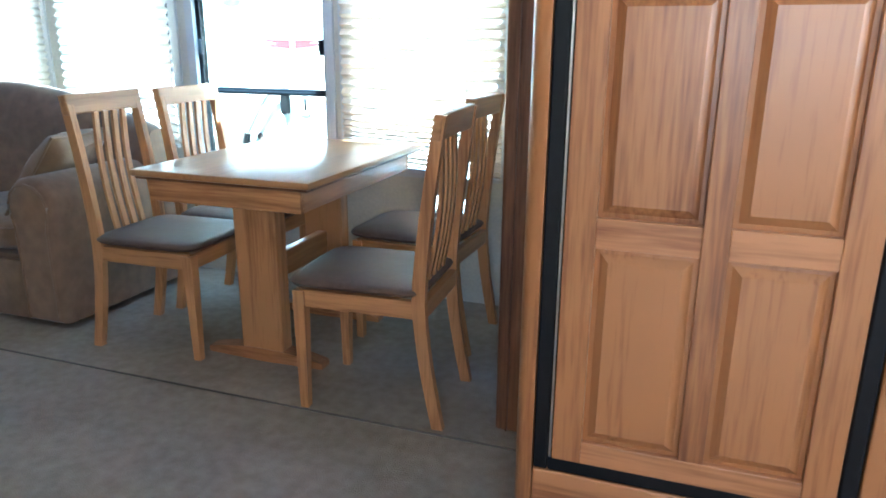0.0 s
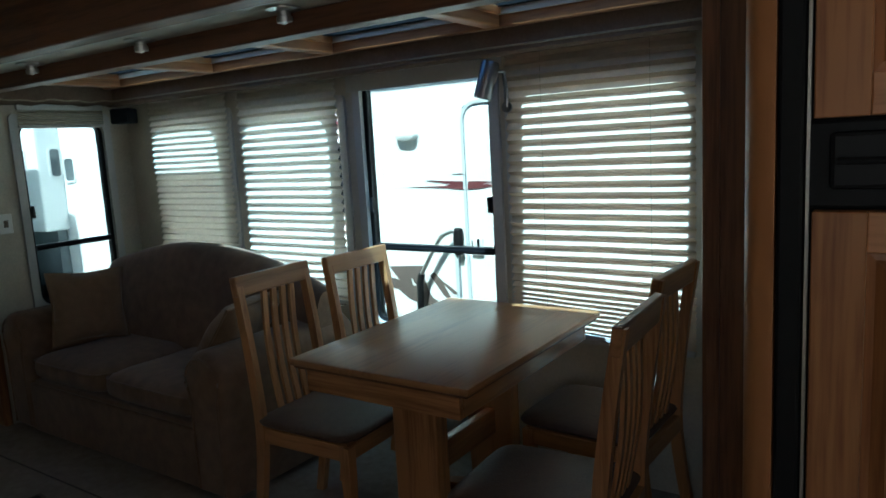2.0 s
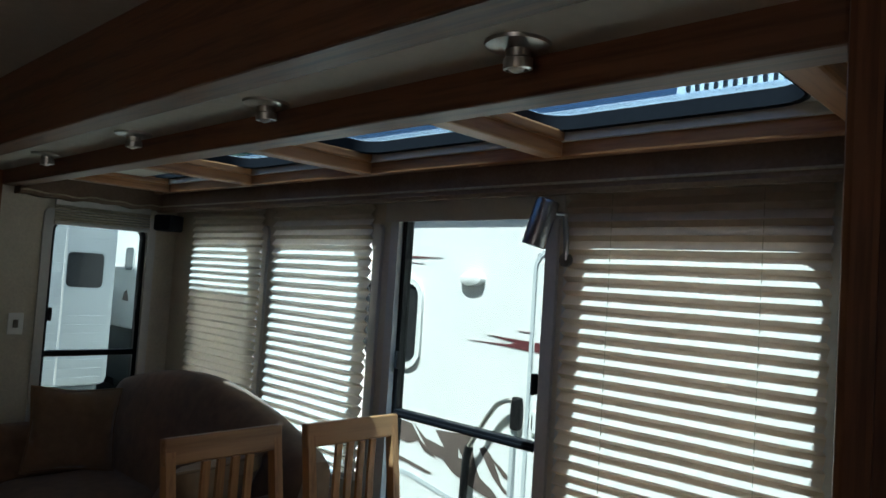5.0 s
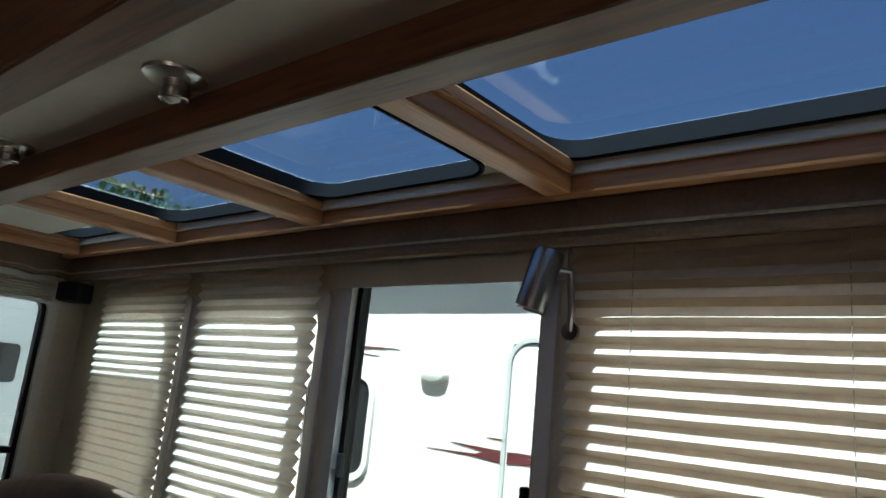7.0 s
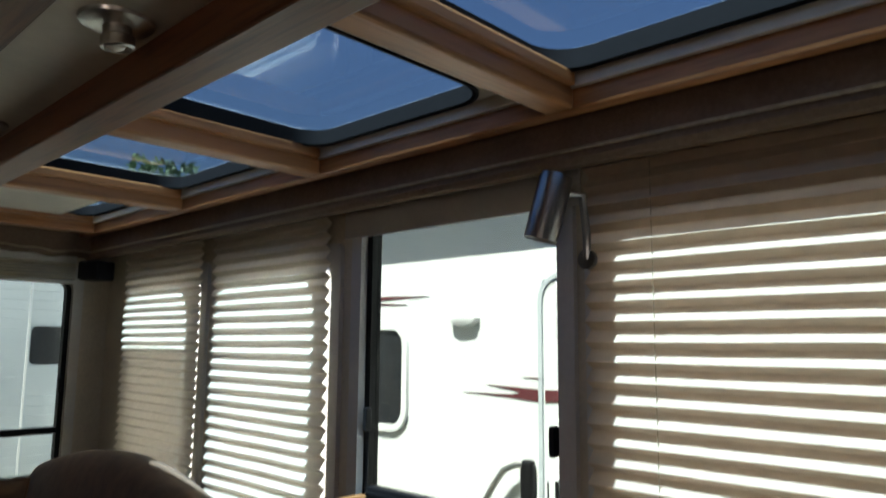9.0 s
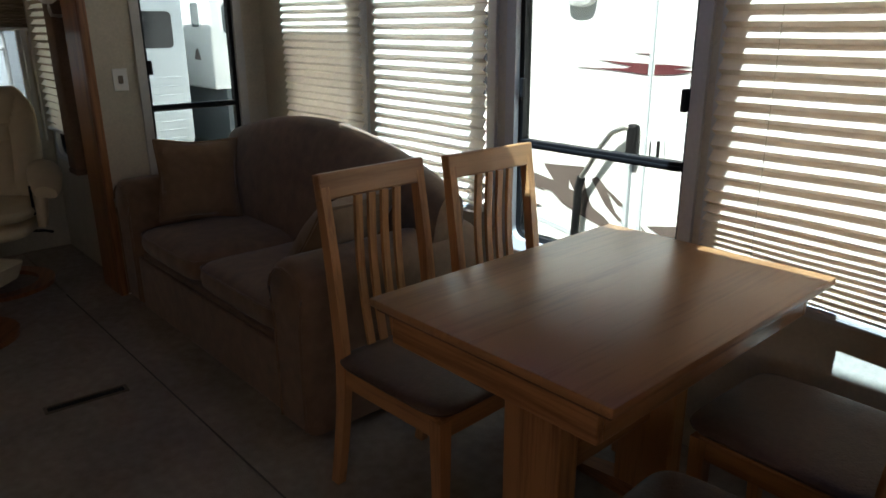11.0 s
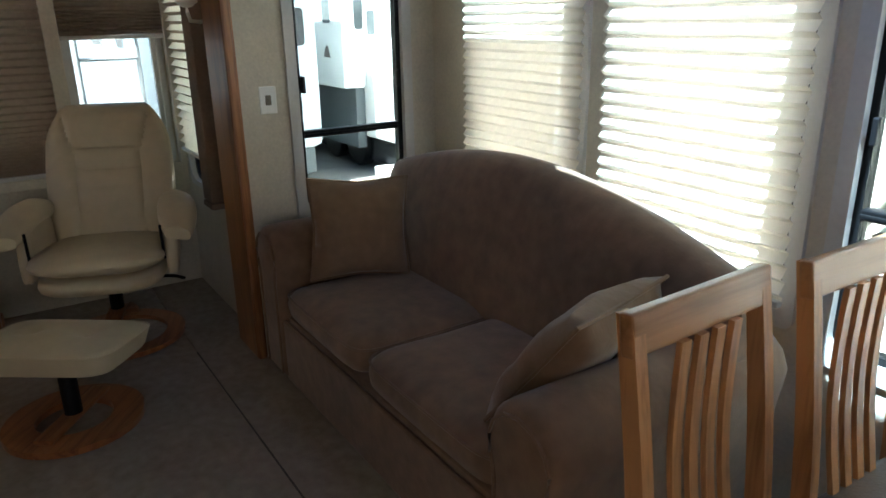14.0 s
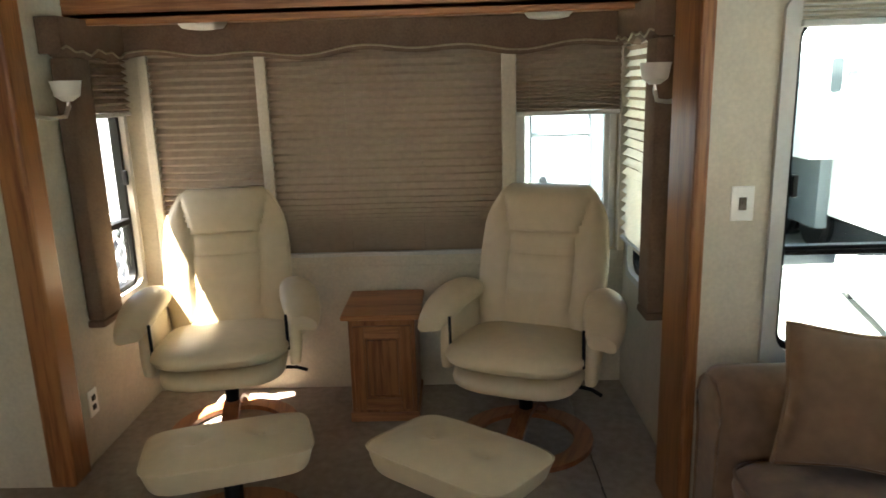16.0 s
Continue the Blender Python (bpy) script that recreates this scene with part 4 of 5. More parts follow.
for z0, z1, mid in ((0.337, 1.323, True), (1.437, 1.948, False)):
    bm = B()
    xa, xb = FX0 + 0.042, FX1 - 0.036
    xm = (xa + xb) / 2
    rails = [(xa, xa + 0.06, z0, z1), (xb - 0.06, xb, z0, z1), (xm - 0.018, xm + 0.03, z0 + 0.05, z1 - 0.05), (xa + 0.06, xb - 0.06, z0, z0 + 0.05), (xa + 0.06, xb - 0.06, z1 - 0.05, z1)]
    zm = z0 + 0.50
    cells = [(z0 + 0.05, z1 - 0.05)]
    if mid:
        rails += [(xa + 0.06, xm - 0.018, zm - 0.03, zm + 0.03), (xm + 0.03, xb - 0.06, zm - 0.03, zm + 0.03)]
        cells = [(z0 + 0.05, zm - 0.03), (zm + 0.03, z1 - 0.05)]
    bm = B()
    box(bm, xa, xb, FY - 0.004, FY + 0.012, z0, z1)
    d = part("door", bm, OAK_Z, fr, "honey oak frame-and-panel door")
    for q in rails:
        bm = B()
        wide = q[1] - q[0] > q[3] - q[2]
        box(bm, q[0], q[1], FY - (0.0215 if wide else 0.022), FY - 0.004, q[2], q[3], bevel=0.002)
        part("rail" if wide else "stile", bm, OAK_X if wide else OAK_Z, d)
    for c0, c1 in cells:
        for p0, p1 in ((xa + 0.06, xm - 0.018), (xm + 0.03, xb - 0.06)):
            bm = B()
            m = 0.027
            rings = [[(p0, FY - 0.008, c0), (p1, FY - 0.008, c0), (p1, FY - 0.008, c1), (p0, FY - 0.008, c1)],
                     [(p0 + 0.01, FY - 0.009, c0 + 0.01), (p1 - 0.01, FY - 0.009, c0 + 0.01), (p1 - 0.01, FY - 0.009, c1 - 0.01), (p0 + 0.01, FY - 0.009, c1 - 0.01)],
                     [(p0 + m, FY - 0.02, c0 + m), (p1 - m, FY - 0.02, c0 + m), (p1 - m, FY - 0.02, c1 - m), (p0 + m, FY - 0.02, c1 - m)]]
            loft(bm, rings)
            part("raised_panel", bm, OAK_Z, d)
bm = B()
tube(bm, [(FX0 + 0.07, FY - 0.035, 1.385), (FX0 + 0.35, FY - 0.035, 1.385)], 0.004, 8)
box(bm, FX0 + 0.06, FX0 + 0.40, FY - 0.022, FY - 0.012, 1.35, 1.42, bevel=0.006)
part("handle", bm, BLACK_PLASTIC, fr, "black recessed handle strip")
cabf = thing("refrigerator_cabinet", "oak surround around the built-in refrigerator", "cabinet")
bm = B()
rings = []
for z in (0.0, 2.16):
    rings.append([(0.325, 2.295, z), (0.325, 1.73, z), (0.328, 1.71, z), (0.337, 1.695, z), (0.348, 1.688, z), (0.368, 1.688, z), (0.368, 2.295, z)])
loft(bm, rings)
part("side_panel", bm, OAK_Z, cabf, "rounded oak corner stile", smooth=True)
bm = B()
box(bm, 0.37, 1.05, 1.69, 2.29, 0.0, 0.296, bevel=0.004)
part("plinth", bm, OAK_X, cabf)
bm = B()
box(bm, 0.37, 1.05, 1.69, 2.29, 1.984, 2.158, bevel=0.004)
part("top_panel", bm, OAK_X, cabf)
bm = B()
box(bm, 0.988, 1.06, 1.688, 2.29, 0.297, 1.983, bevel=0.004)
part("side_panel", bm, OAK_Z, cabf)

# ---- small fittings ----


def ceiling_lamp(x):
    r = thing("ceiling_spotlight", "brushed nickel spotlight on the lamp strip", "lamp", pose(x, 2.375, 1.888), "spotlights along the slide-out")
    bm = B()
    lathe(bm, [(0.058, 0.0), (0.056, -0.006), (0.04, -0.010), (0.02, -0.011)], n=28)
    part("base_plate", bm, CHROME, r, smooth=True)
    bm = B()
    lathe(bm, [(0.022, -0.010), (0.022, -0.024), (0.026, -0.027), (0.026, -0.044), (0.021, -0.046), (0.02, -0.034)], n=24, m=pose(0, 0, 0, 6, 0, 0))
    part("lamp_holder", bm, CHROME, r, smooth=True)
    bm = B()
    lathe(bm, [(0.018, -0.033), (0.014, -0.046), (0.004, -0.051)], n=16)
    part("bulb", bm, FROSTED, r, smooth=True)


for x in (-0.405, -1.19, -1.97, -2.80):
    ceiling_lamp(x)

sl = thing("wall_spotlight", "brushed nickel cylinder spotlight beside the window", "lamp", pose(-0.93, 3.20, 1.675))
bm = B()
lathe(bm, [(0.012, 0.075), (0.034, 0.07), (0.037, 0.06), (0.037, -0.075), (0.033, -0.078), (0.03, -0.06)], n=28, m=pose(0, 0, 0, -6, 14, 0))
part("lamp_cylinder", bm, STEEL_DARK, sl, smooth=True)
bm = B()
lathe(bm, [(0.029, -0.064), (0.02, -0.07), (0.004, -0.072)], n=20, m=pose(0, 0, 0, -6, 14, 0))
part("lens", bm, BLACK, sl, smooth=True)
bm = B()
tube(bm, [(0.015, 0.025, 0.03), (0.035, 0.075, 0.03), (0.038, 0.085, -0.05), (0.036, 0.09, -0.11)], 0.009, 8)
lathe(bm, [(0.022, 0), (0.022, 0.012)], (0.036, 0.085, -0.11), pose(0, 0, 0, -90), 16)
part("bracket", bm, STEEL_DARK, sl, smooth=True)


def speaker(m, lab):
    r = thing("wall_speaker", lab, "speaker", m, "wall speakers")
    bm = B()
    box(bm, -0.06, 0.06, -0.05, 0.05, -0.045, 0.045, bevel=0.01)
    part("cabinet", bm, BLACK_PLASTIC, r)
    bm = B()
    box(bm, -0.055, 0.055, -0.056, -0.05, -0.04, 0.04, bevel=0.003)
    part("grille", bm, BLACK_PLASTIC, r)
    bm = B()
    tube(bm, [(0, 0.05, 0.02), (0, 0.075, 0.03), (0, 0.09, 0.03)], 0.008, 8)
    part("bracket", bm, BLACK_PLASTIC, r)


speaker(pose(-3.47, 3.22, 1.70, 0, 0, 25), "small black and grey speaker in the corner")
speaker(pose(-0.02, 3.20, 1.665, 0, 0, -25), "small black speaker beside the shade")

sw = thing("light_switch", "white light switch on cream wallpaper", "switch", pose(SX0, 2.56, 1.125))
bm = B()
box(bm, 0.0, 0.006, -0.036, 0.036, -0.055, 0.055, bevel=0.003)
part("plate", bm, WHITE_PLASTIC, sw)
bm = B()
box(bm, 0.006, 0.009, -0.012, 0.012, -0.02, 0.02, bevel=0.002)
box(bm, 0.009, 0.016, -0.004, 0.004, -0.002, 0.01, bevel=0.001)
part("toggle", bm, material("brown_switch_toggle", (0.2, 0.16, 0.12), 0.4), sw)
ol = thing("wall_outlet", "white wall outlet low on the cream wall", "outlet", pose(-4.22, YL, 0.25))
bm = B()
box(bm, -0.035, 0.035, 0, 0.006, -0.057, 0.057, bevel=0.003)
part("plate", bm, WHITE_PLASTIC, ol)
for z in (-0.02, 0.02):
    bm = B()
    box(bm, -0.014, 0.014, 0.006, 0.008, z - 0.012, z + 0.012, bevel=0.002)
    part("socket", bm, BLACK_PLASTIC, ol)


def sconce(m, dx):
    """dx: how far along the wall the base plate stands from the cup."""
    r = thing("wall_sconce", "nickel wall sconce with a frosted glass cup", "lamp", m, "wall sconces")
    bm = B()
    lathe(bm, [(0.05, 0), (0.048, 0.01), (0.03, 0.018), (0.01, 0.02)], (dx, 0, -0.02), pose(0, 0, 0, 90), 24)
    part("base_plate", bm, CHROME, r, smooth=True)
    bm = B()
    tube(bm, [(dx, -0.015, -0.02), (dx * 0.8, -0.07, -0.03), (dx * 0.25, -0.1, -0.025), (0, -0.105, 0.01), (0, -0.105, 0.045)], 0.008, 8)
    part("arm", bm, CHROME, r, smooth=True)
    bm = B()
    lathe(bm, [(0.018, 0.03), (0.045, 0.05), (0.052, 0.09), (0.055, 0.105), (0.05, 0.105), (0.04, 0.06)], (0, -0.105, 0), n=24)
    part("shade", bm, FROSTED, r, "frosted white glass cup", smooth=True)


sconce(pose(-4.18, YL, 1.46, 0, 0, 180), -0.09)
sconce(pose(-4.06, YR, 1.46, 0, 0, 0), 0.06)
for y in (0.62, 2.08):
    r = thing("puck_light", "shallow frosted puck lamp under the oak soffit", "lamp", pose(-4.60, y, 1.80), "puck lamps over the recliners")
    bm = B()
    lathe(bm, [(0.1, 0), (0.1, -0.01), (0.085, -0.028), (0.05, -0.034), (0.01, -0.035)], n=28)
    part("diffuser", bm, FROSTED, r, smooth=True)

rg = thing("floor_register", "brown metal floor register in the carpet", "vent", pose(-2.63, 1.935, 0.002, 0, 0, 86))
bm = B()
box(bm, -0.15, 0.15, -0.028, -0.02, 0.0, 0.006)
box(bm, -0.15, 0.15, 0.02, 0.028, 0.0, 0.006)
box(bm, -0.15, -0.138, -0.02, 0.02, 0.0, 0.006)
box(bm, 0.138, 0.15, -0.02, 0.02, 0.0, 0.006)
part("frame", bm, material("bronze_paint", (0.16, 0.12, 0.085), 0.5, 0.3), rg)
bm = B()
box(bm, -0.138, 0.138, -0.02, 0.02, 0.0005, 0.0015)
part("backing", bm, BLACK, rg)
for k in range(22):
    bm = B()
    x = -0.128 + k * 0.0122
    box(bm, x - 0.002, x + 0.002, -0.02, 0.02, 0.0015, 0.005)
    part("slat", bm, BLACK_PLASTIC, rg)

# ---- outdoors ----
bm = B()
box(bm, -600, 600, -600, 600, -0.95, -0.9)
tagged(part("ground", bm, GROUND), "pale dusty asphalt of the lot", "ground", kind="structure")

YN = 4.48


def plate(bm, pts, y, d=0.003):
    """A flat decal on the neighbour's wall from outline points (x, z)."""
    a = [bm.verts.new((x, y, z)) for x, z in pts]
    b = [bm.verts.new((x, y - d, z)) for x, z in pts]
    bm.faces.new(b)
    for i in range(len(pts)):
        j = (i + 1) % len(pts)
        bm.faces.new((a[i], a[j], b[j], b[i]))


nb = thing("motorhome", "white neighbouring motorhome with maroon and brown decals", "motorhome")
bm = B()
box(bm, -5.5, 5.0, YN, YN + 2.4, -0.45, 2.42, bevel=0.05)
part("body", bm, RV_WHITE, nb)
bm = B()
box(bm, -5.45, 4.95, YN - 0.165, YN + 0.02, 2.085, 2.21, bevel=0.03)
part("awning_roll", bm, RV_GREY, nb, "rolled grey awning along the roof edge")
bm = B()
box(bm, -5.45, 4.95, YN - 0.03, YN + 0.02, 2.36, 2.40, bevel=0.008)
part("gutter", bm, RV_GREY, nb, "pale rain gutter along the roof edge")
bm = B()
ring_frame(bm, 0.50, 0.48, 0.08, 0.035, -0.02, 0.01, pose(-2.97, YN, 1.21))
nw = part("window", bm, RV_WHITE, nb, smooth=True)
bm = B()
box(bm, -3.22, -2.72, YN - 0.006, YN - 0.001, 0.97, 1.45)
part("pane", bm, RV_DARK, nw, "dark tinted window pane")
bm = B()
box(bm, -1.85, -1.10, YN - 0.025, YN - 0.002, -0.35, 1.66, bevel=0.02)
dr = part("door", bm, RV_WHITE, nb)
bm = B()
ring_frame(bm, 0.735, 2.02, 0.1, 0.02, -0.032, 0.0, pose(-1.475, YN, 0.655))
part("door_frame", bm, RV_GREY, dr, smooth=True)
bm = B()
box(bm, -1.82, -1.735, YN - 0.042, YN - 0.026, 0.725, 0.845, bevel=0.008)
lock = part("door_lock", bm, RV_WHITE, dr, "white paddle lock with a black latch")
bm = B()
box(bm, -1.772, -1.755, YN - 0.05, YN - 0.043, 0.75, 0.83, bevel=0.003)
part("latch", bm, BLACK_PLASTIC, lock)
bm = B()
box(bm, -1.812, -1.806, YN - 0.046, YN - 0.043, 0.75, 0.82)
part("keyhole_strip", bm, BLACK_PLASTIC, lock)
bm = B()
lathe(bm, [(0.088, 0), (0.088, 0.02), (0.078, 0.038), (0.03, 0.048)], (-2.30, YN, 1.50), Matrix.Diagonal((1, 1, 0.45, 1)) @ pose(0, 0, 0, 90), 28)
part("porch_light", bm, RV_WHITE, nb, "oval white porch lamp", smooth=True)
bm = B()
tube(bm, [(-1.93, YN - 0.03, 0.875), (-1.97, YN - 0.05, 0.872), (-2.03, YN - 0.06, 0.842), (-2.09, YN - 0.06, 0.765), (-2.15, YN - 0.06, 0.67), (-2.205, YN - 0.06, 0.585)], 0.014, 10)
part("grab_handle", bm, CHROME, nb, "chrome folding grab handle", smooth=True)
bm = B()
tube(bm, [(-2.205, YN - 0.06, 0.585), (-2.222, YN - 0.06, 0.52), (-2.235, YN - 0.06, 0.2), (-2.235, YN - 0.05, -0.1)], 0.024, 10)
part("handle_grip", bm, BLACK_PLASTIC, nb, "black foam grip of the handle", smooth=True)
bm = B()
box(bm, -1.955, -1.895, YN - 0.05, YN, 0.72, 0.895, bevel=0.018)
part("handle_bracket", bm, BLACK_PLASTIC, nb)
bm = B()
box(bm, -1.955, -1.93, YN - 0.03, YN, -0.05, 0.72, bevel=0.004)
part("handle_rail", bm, RV_GREY, nb)
FLASH = [[(-2.316, 1.157), (-2.14, 1.153), (-2.02, 1.148), (-1.877, 1.136), (-1.877, 1.19), (-1.95, 1.192), (-2.173, 1.199), (-1.975, 1.174), (-2.02, 1.162), (-2.14, 1.159)],
         [(-1.83, 1.14), (-1.72, 1.148), (-1.62, 1.166), (-1.73, 1.172), (-1.64, 1.186), (-1.76, 1.192), (-1.83, 1.19)],
         [(-1.963, 1.239), (-1.877, 1.231), (-1.877, 1.239)],
         [(-3.0, 1.63), (-2.8, 1.624), (-2.547, 1.616), (-2.8, 1.611), (-2.9, 1.606), (-3.0, 1.60)],
         [(-3.0, 1.595), (-2.88, 1.591), (-2.696, 1.576), (-2.88, 1.581), (-3.0, 1.583)]]
RIDGE = [[(-2.70, 0.615), (-2.60, 0.547), (-2.44, 0.522), (-2.37, 0.50), (-2.29, 0.483), (-2.20, 0.467), (-2.166, 0.415), (-2.08, 0.372), (-1.968, 0.286), (-2.05, 0.307), (-2.22, 0.348), (-2.367, 0.397), (-2.45, 0.455), (-2.56, 0.47)],
         [(-2.52, 0.61), (-2.232, 0.63), (-2.225, 0.55), (-2.20, 0.467), (-2.29, 0.483), (-2.335, 0.545), (-2.33, 0.49), (-2.44, 0.522)],
         [(-2.18, 0.57), (-2.143, 0.59), (-2.09, 0.545), (-2.013, 0.412), (-1.933, 0.356), (-1.99, 0.372), (-2.078, 0.44)],
         [(-2.11, 0.55), (-2.02, 0.50), (-1.93, 0.44), (-2.0, 0.455)],
         [(-2.85, 0.62), (-2.72, 0.611), (-2.639, 0.526), (-2.50, 0.447), (-2.60, 0.468), (-2.66, 0.52), (-2.74, 0.49), (-2.85, 0.50)],
         [(-2.85, 0.405), (-2.73, 0.39), (-2.524, 0.357), (-2.56, 0.347), (-2.73, 0.37), (-2.85, 0.38)],
         [(-1.845, 0.385), (-1.794, 0.345), (-1.70, 0.33), (-1.73, 0.32), (-1.80, 0.326)],
         [(-1.80, 0.385), (-1.70, 0.405), (-1.55, 0.43), (-1.60, 0.36), (-1.72, 0.352)]]
SWOOSH = [[(-2.9, 0.33), (-2.71, 0.322), (-2.5, 0.285), (-2.3, 0.25), (-2.1, 0.205), (-2.1, 0.185), (-2.3, 0.225), (-2.5, 0.255), (-2.71, 0.292), (-2.9, 0.3)]]
for outlines, mt in ((FLASH, DECAL_RED), (RIDGE, DECAL_BROWN), (SWOOSH, RV_GREY)):
    for k, pts in enumerate(outlines):
        bm = B()
        plate(bm, pts, YN - (0.0262 if min(p[0] for p in pts) > -1.85 else 0.0008 + 0.0006 * (k % 2)))
        part("decal", bm, mt, nb)
ac = part("roof_unit", box(B(), -1.42, -0.45, YN + 0.55, YN + 1.3, 2.40, 2.84, bevel=0.05), RV_WHITE, nb, "white rooftop air conditioner")
for k in range(18):
    bm = B()
    x = -1.34 + k * 0.05
    box(bm, x, x + 0.02, YN + 0.535, YN + 0.552, 2.57, 2.65)
    part("vent_slot", bm, RV_DARK, ac)


def parked_trailer(at, w, l, label, mat, wins):
    """A far travel trailer; its near end looks along +x, its flank along -y."""
    r = thing("travel_trailer", label, "trailer", at, "parked trailers")
    bm = B()
    box(bm, -l, 0, 0, w, -0.35, 2.4, bevel=0.12)
    part("body", bm, mat, r, smooth=True)
    # recessed smoke-grey block: the shade under the body, put in as colour
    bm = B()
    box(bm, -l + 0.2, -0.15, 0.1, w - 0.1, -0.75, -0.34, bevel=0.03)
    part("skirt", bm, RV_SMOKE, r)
    for side, u, z, ww, hh in wins:
        m = pose(0.0, u, z, 0, 0, -90) if side == "end" else pose(u, 0, z)
        bm = B()
        ring_frame(bm, ww, hh, 0.07, 0.03, -0.012, 0.01, m if side != "end" else pose(0, u, z, 0, 0, 90))
        w_ = part("window", bm, RV_GREY, r, smooth=True)
        bm = B()
        if side == "end":
            box(bm, 0.001, 0.006, u - ww / 2, u + ww / 2, z - hh / 2, z + hh / 2)
        else:
            box(bm, u - ww / 2, u + ww / 2, -0.006, -0.001, z - hh / 2, z + hh / 2)
        part("pane", bm, RV_DARK, w_)
    for k in range(2):
        bm = B()
        lathe(bm, [(0.1, 0), (0.33, 0), (0.36, 0.03), (0.36, 0.2), (0.33, 0.23), (0.1, 0.23)], (-l / 2 - 0.4 + 0.8 * k, 0.15, -0.55), pose(0, 0, 0, 90), 24)
        part("wheel", bm, BLACK_PLASTIC, r, smooth=True)
    if "storage" not in label:
        return r
    bm = B()
    plate(bm, [(-l * 0.9, 0.2), (-l * 0.2, 0.35), (-l * 0.05, 0.8), (-l * 0.2, 0.6), (-l * 0.5, 0.4)], -0.001)
    part("decal", bm, DECAL_RED, r)
    return r


blue = parked_trailer(pose(-10.34, 3.32, 0), 2.4, 7, "pale blue-grey ribbed travel trailer parked across the lot", RV_GREY, [("end", 1.94, 1.32, 0.5, 0.5), ("side", -1.0, 1.4, 0.5, 0.6), ("side", -3.0, 1.4, 0.9, 0.6)])
for k in range(20):
    bm = B()
    box(bm, -0.005, 0.008, 0.13, 1.645, -0.22 + k * 0.125, -0.205 + k * 0.125, bevel=0.003)
    part("siding_rib", bm, RV_GREY, blue)
    if not 7 < k < 16:
        bm = B()
        box(bm, -0.005, 0.008, 1.675, 2.27, -0.22 + k * 0.125, -0.205 + k * 0.125, bevel=0.003)
        part("siding_rib", bm, RV_GREY, blue)
bm = B()
box(bm, 0.0, 0.016, 1.645, 1.675, -0.3, 2.3, bevel=0.004)
part("corner_trim", bm, RV_WHITE, blue, "white corner moulding")


def fifth_wheel():
    """A long white trailer: sunlit flank, a slide-out box, windows, hatches, chassis and a dark sheet for the shade
    below.
    """
    r = thing("fifth_wheel", "long white fifth-wheel trailer with its slide-out extended", "trailer", None, "parked trailers")
    bm = B()
    box(bm, -16, -6.6, 6.58, 9.0, -0.35, 2.75, bevel=0.06)
    part("body", bm, RV_WHITE, r)
    bm = B()
    box(bm, -14.5, -10.6, 6.2, 6.585, 0.42, 2.3, bevel=0.03)
    slide = part("slide_out", bm, RV_WHITE, r, "white slide-out box")
    # smoke-grey sheet painted in for the shade below the slide-out
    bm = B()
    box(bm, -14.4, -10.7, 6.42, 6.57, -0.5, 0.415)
    part("underside_shade", bm, RV_SMOKE, r, "dark sheet standing in for shade under the slide-out")
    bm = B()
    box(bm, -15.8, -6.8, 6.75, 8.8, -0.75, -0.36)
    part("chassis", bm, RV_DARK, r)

    def win(m, w, h, parent):
        bm = B()
        ring_frame(bm, w, h, 0.05, 0.03, -0.015, 0.01, m)
        f = part("window", bm, RV_WHITE, parent, smooth=True)
        bm = B()
        box(bm, -w / 2, w / 2, -0.006, -0.001, -h / 2, h / 2, m=m)
        part("pane", bm, RV_SMOKE, f)

    win(pose(-11.1, 6.2, 1.53), 0.30, 0.36, slide)
    win(pose(-12.3, 6.2, 1.53), 0.60, 0.40, slide)
    win(pose(-10.6, 6.47, 1.47, 0, 0, 90), 0.15, 0.42, slide)
    win(pose(-9.0, 6.58, 1.74), 0.60, 0.38, r)
    win(pose(-10.4, 6.58, 1.35), 0.26, 0.34, r)
    for x, z, w, h in ((-9.0, 0.71, 0.62, 0.20), (-9.05, 0.30, 0.66, 0.28), (-7.8, 0.3, 0.7, 0.4)):
        bm = B()
        box(bm, x - w / 2, x + w / 2, 6.568, 6.578, z - h / 2, z + h / 2, bevel=0.004)
        part("hatch", bm, RV_DARK, r, "dark storage hatch")
    for pts in ([(-9.6, 1.28), (-9.2, 1.24), (-8.7, 1.25), (-9.0, 1.21), (-9.3, 1.20)], [(-11.28, 0.86), (-11.2, 1.0), (-11.12, 1.04), (-11.03, 0.85)]):
        bm = B()
        plate(bm, pts, 6.578 if pts[0][0] > -10 else 6.198)
        part("decal", bm, DECAL_RED if pts[0][0] > -10 else DECAL_BROWN, r)
    for x in (-12.2, -11.3):
        bm = B()
        lathe(bm, [(0.1, 0), (0.33, 0), (0.36, 0.03), (0.36, 0.2), (0.33, 0.23), (0.1, 0.23)], (x, 6.9, -0.54), pose(0, 0, 0, 90), 24)
        part("wheel", bm, BLACK_PLASTIC, r, smooth=True)


fifth_wheel()
ramp = thing("loading_ramp", "cream-edged white loading ramp lying on the lot", "ramp", pose(-8.0, 5.95, -0.9, 0, 0, -14))
bm = B()
box(bm, -1.1, 1.1, -0.35, 0.5, 0.16, 0.44, bevel=0.02)
part("deck", bm, RV_WHITE, ramp)
for x in (-0.9, 0.9):
    bm = B()
    box(bm, x - 0.05, x + 0.05, -0.25, 0.4, 0.0, 0.17, bevel=0.01)
    part("foot", bm, RV_DARK, ramp)
parked_trailer(pose(-14.2, -1.4, 0, 0, 0, 0), 2.5, 6, "white trailer far behind the rear window", RV_WHITE, [("end", 1.2, 1.2, 0.8, 0.6)])
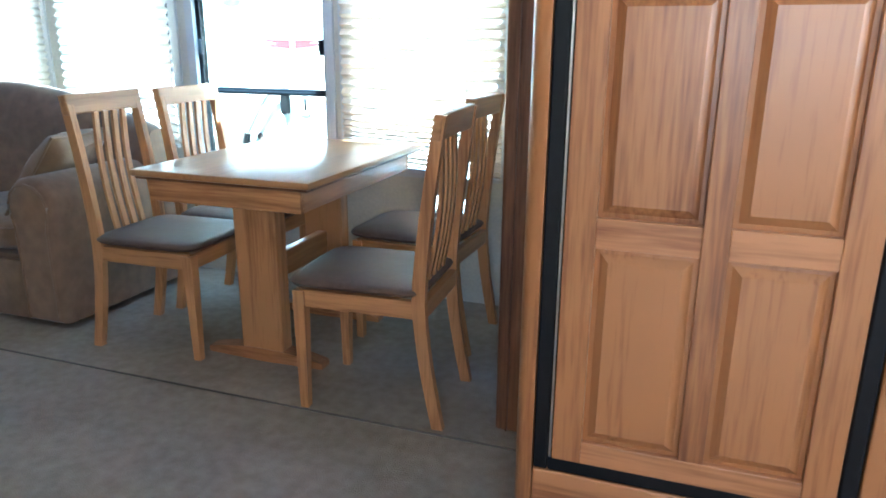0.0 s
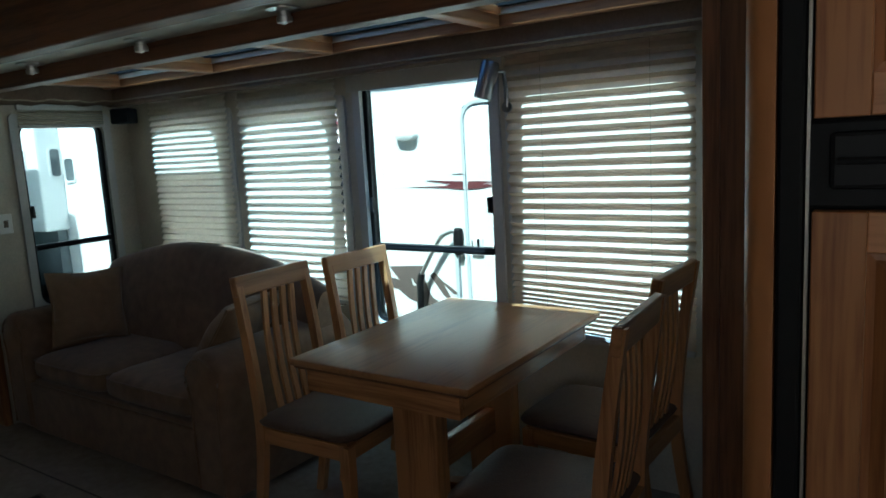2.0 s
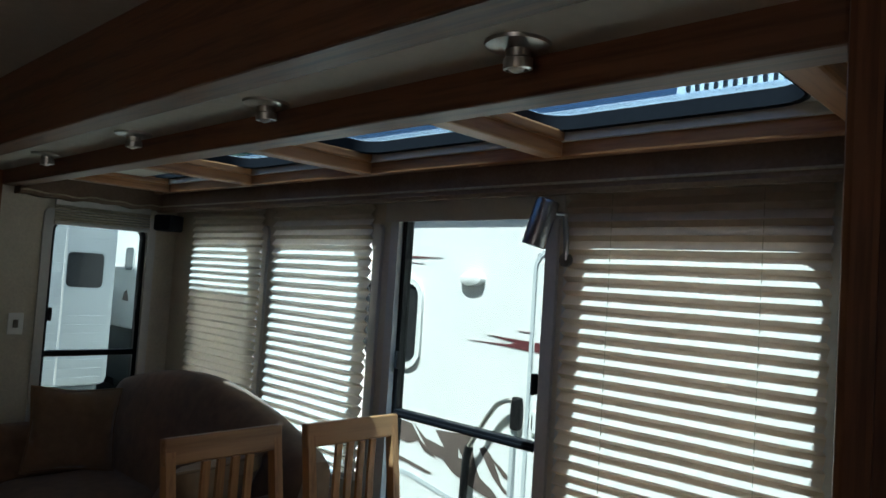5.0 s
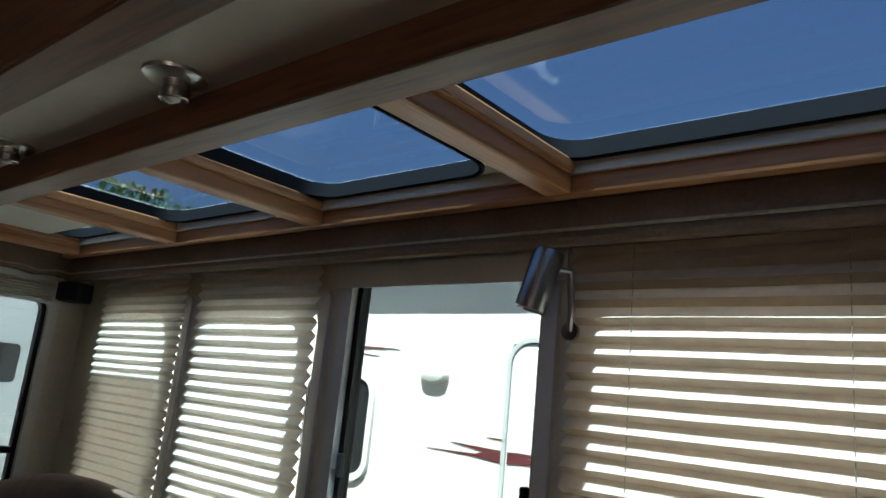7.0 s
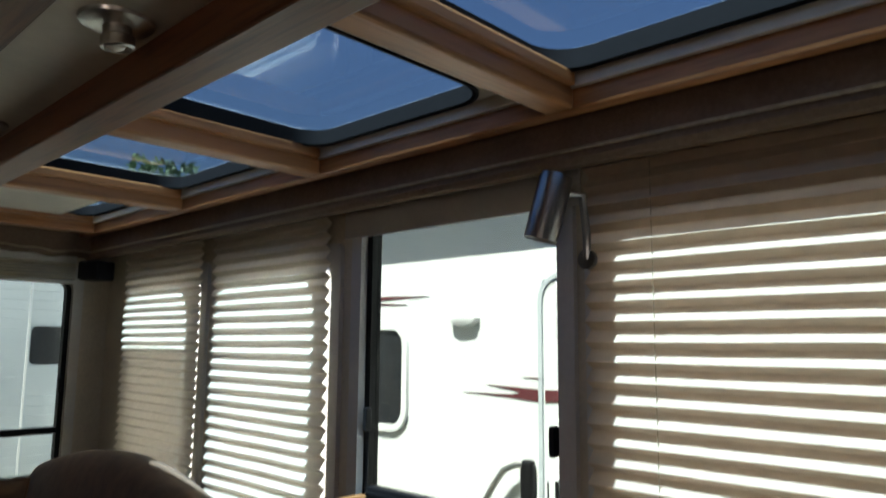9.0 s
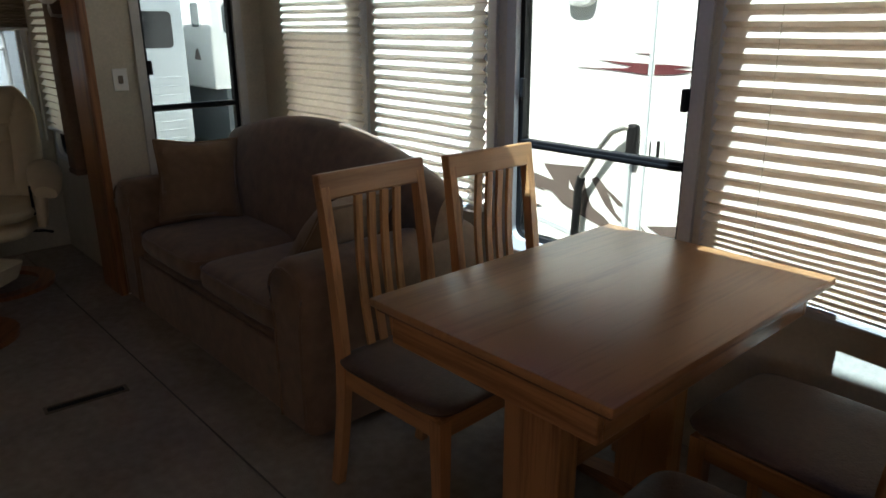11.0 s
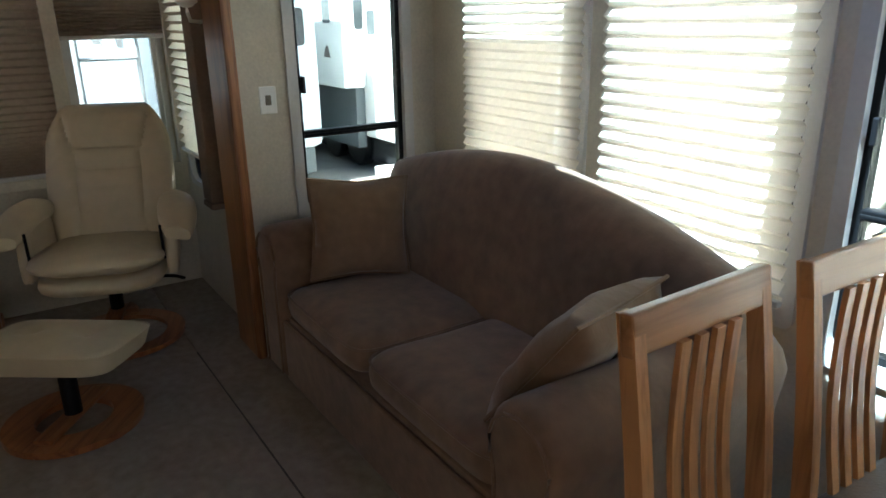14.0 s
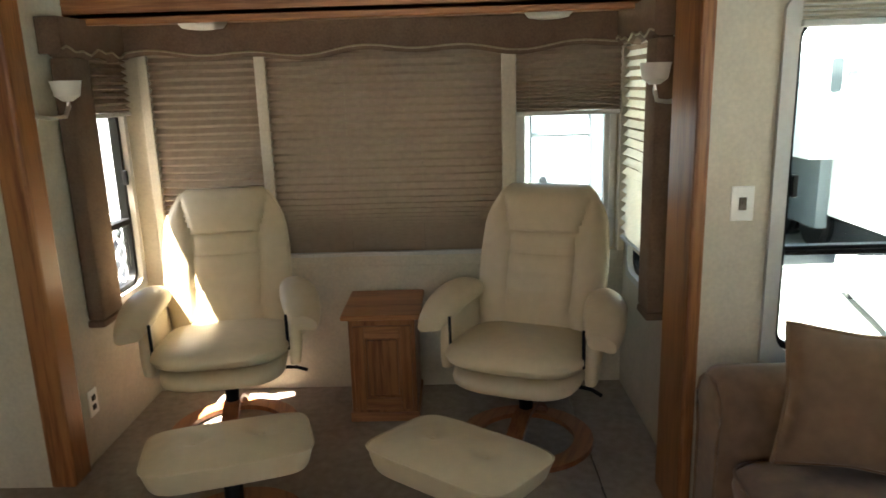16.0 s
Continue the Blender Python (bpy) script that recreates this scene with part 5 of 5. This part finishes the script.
parked_trailer(pose(-6.0, -6.2, 0, 0, 0, 0), 2.5, 8, "white trailer beyond the lattice fence", RV_WHITE, [("side", -2.0, 1.3, 0.8, 0.6)])

fence = thing("lattice_fence", "white crossed-lath lattice fence panel", "fence", pose(-7.2, -1.3, 0.62))
bm = B()
for z in (-0.9, -0.18):
    box(bm, -1.2, 1.2, -0.02, 0.02, z, z + 0.06)
for x in (-1.2, 1.14):
    box(bm, x, x + 0.06, -0.02, 0.02, -1.52, -0.12)
part("frame", bm, RV_WHITE, fence)
for s in (-1, 1):
    for k in range(18):
        x = -1.5 + k * 0.18
        a, b = max(-1.14, x), min(1.14, x + 0.66)
        if b <= a:
            continue
        za, zb = -0.84 + (a - x), -0.84 + (b - x)
        if s < 0:
            za, zb = -0.18 - (a - x), -0.18 - (b - x)
        bm = B()
        loft(bm, [[(a, y, za - 0.02), (a, y, za + 0.02), (b, y, zb + 0.02), (b, y, zb - 0.02)] for y in (s * 0.006 - 0.004, s * 0.006 + 0.004)])
        part("lath", bm, RV_WHITE, fence)


def tree(at, h, label):
    r = thing("tree", label, "tree", at, "trees behind the lot")
    rnd = random.Random(int(h * 100))
    bm = B()
    tube(bm, [(0, 0, 0), (0.05, 0, h * 0.3), (-0.05, 0.1, h * 0.6), (0, 0, h * 0.9)], 0.16, 8)
    for k in range(7):
        a = k * 2.4
        z = h * (0.35 + 0.07 * k)
        tube(bm, [(0, 0, z), (math.cos(a) * 0.8, math.sin(a) * 0.8, z + 0.5), (math.cos(a) * 1.5, math.sin(a) * 1.5, z + 0.9)], 0.05, 6)
    part("trunk", bm, BARK, r)
    verts, faces = [], []
    for k in range(2600):
        a, t = rnd.uniform(0, 6.283), rnd.random()
        rad = (1.0 + 1.3 * rnd.random()) * math.sin(math.pi * (0.12 + 0.8 * t)) ** 0.7 * (0.8 + 0.4 * math.sin(3 * a + 5 * t))
        c = Vector((math.cos(a) * rad, math.sin(a) * rad, h * (0.35 + 0.75 * t)))
        q = Euler((rnd.uniform(0, 6), rnd.uniform(0, 6), rnd.uniform(0, 6))).to_matrix()
        s = rnd.uniform(0.07, 0.15)
        i = len(verts)
        verts += [c + q @ Vector(p) for p in ((-s, 0, 0), (0, -s * 0.5, 0), (s, 0, 0), (0, s * 0.5, 0))]
        faces.append((i, i + 1, i + 2, i + 3))
    me = bpy.data.meshes.new("crown")
    me.from_pydata(verts, [], faces)
    me.materials.append(LEAF)
    cr = new("crown", me)
    cr.parent = r
    tagged(cr, kind="stuff")
    return r


tree(pose(-19, 10.6, -0.9), 6.6, "leafy green tree behind the parked trailers")
tree(pose(-22, 13.5, -0.9), 7.1, "leafy green tree behind the parked trailers")

lad = thing("rear_ladder", "white tubular roof ladder outside the rear window", "ladder", pose(-5.06, 2.2, 0))
for y in (-0.15, 0.15):
    bm = B()
    tube(bm, [(0, y, -0.4), (0, y, 2.2)], 0.012, 8)
    part("rail", bm, RV_WHITE, lad, smooth=True)
for k in range(8):
    bm = B()
    tube(bm, [(0, -0.15, -0.25 + k * 0.3), (0, 0.15, -0.25 + k * 0.3)], 0.011, 8)
    part("rung", bm, RV_WHITE, lad, smooth=True)
for z in (0.2, 1.9):
    bm = B()
    tube(bm, [(0, -0.15, z), (0.13, -0.15, z)], 0.01, 8)
    part("bracket", bm, RV_WHITE, lad, smooth=True)
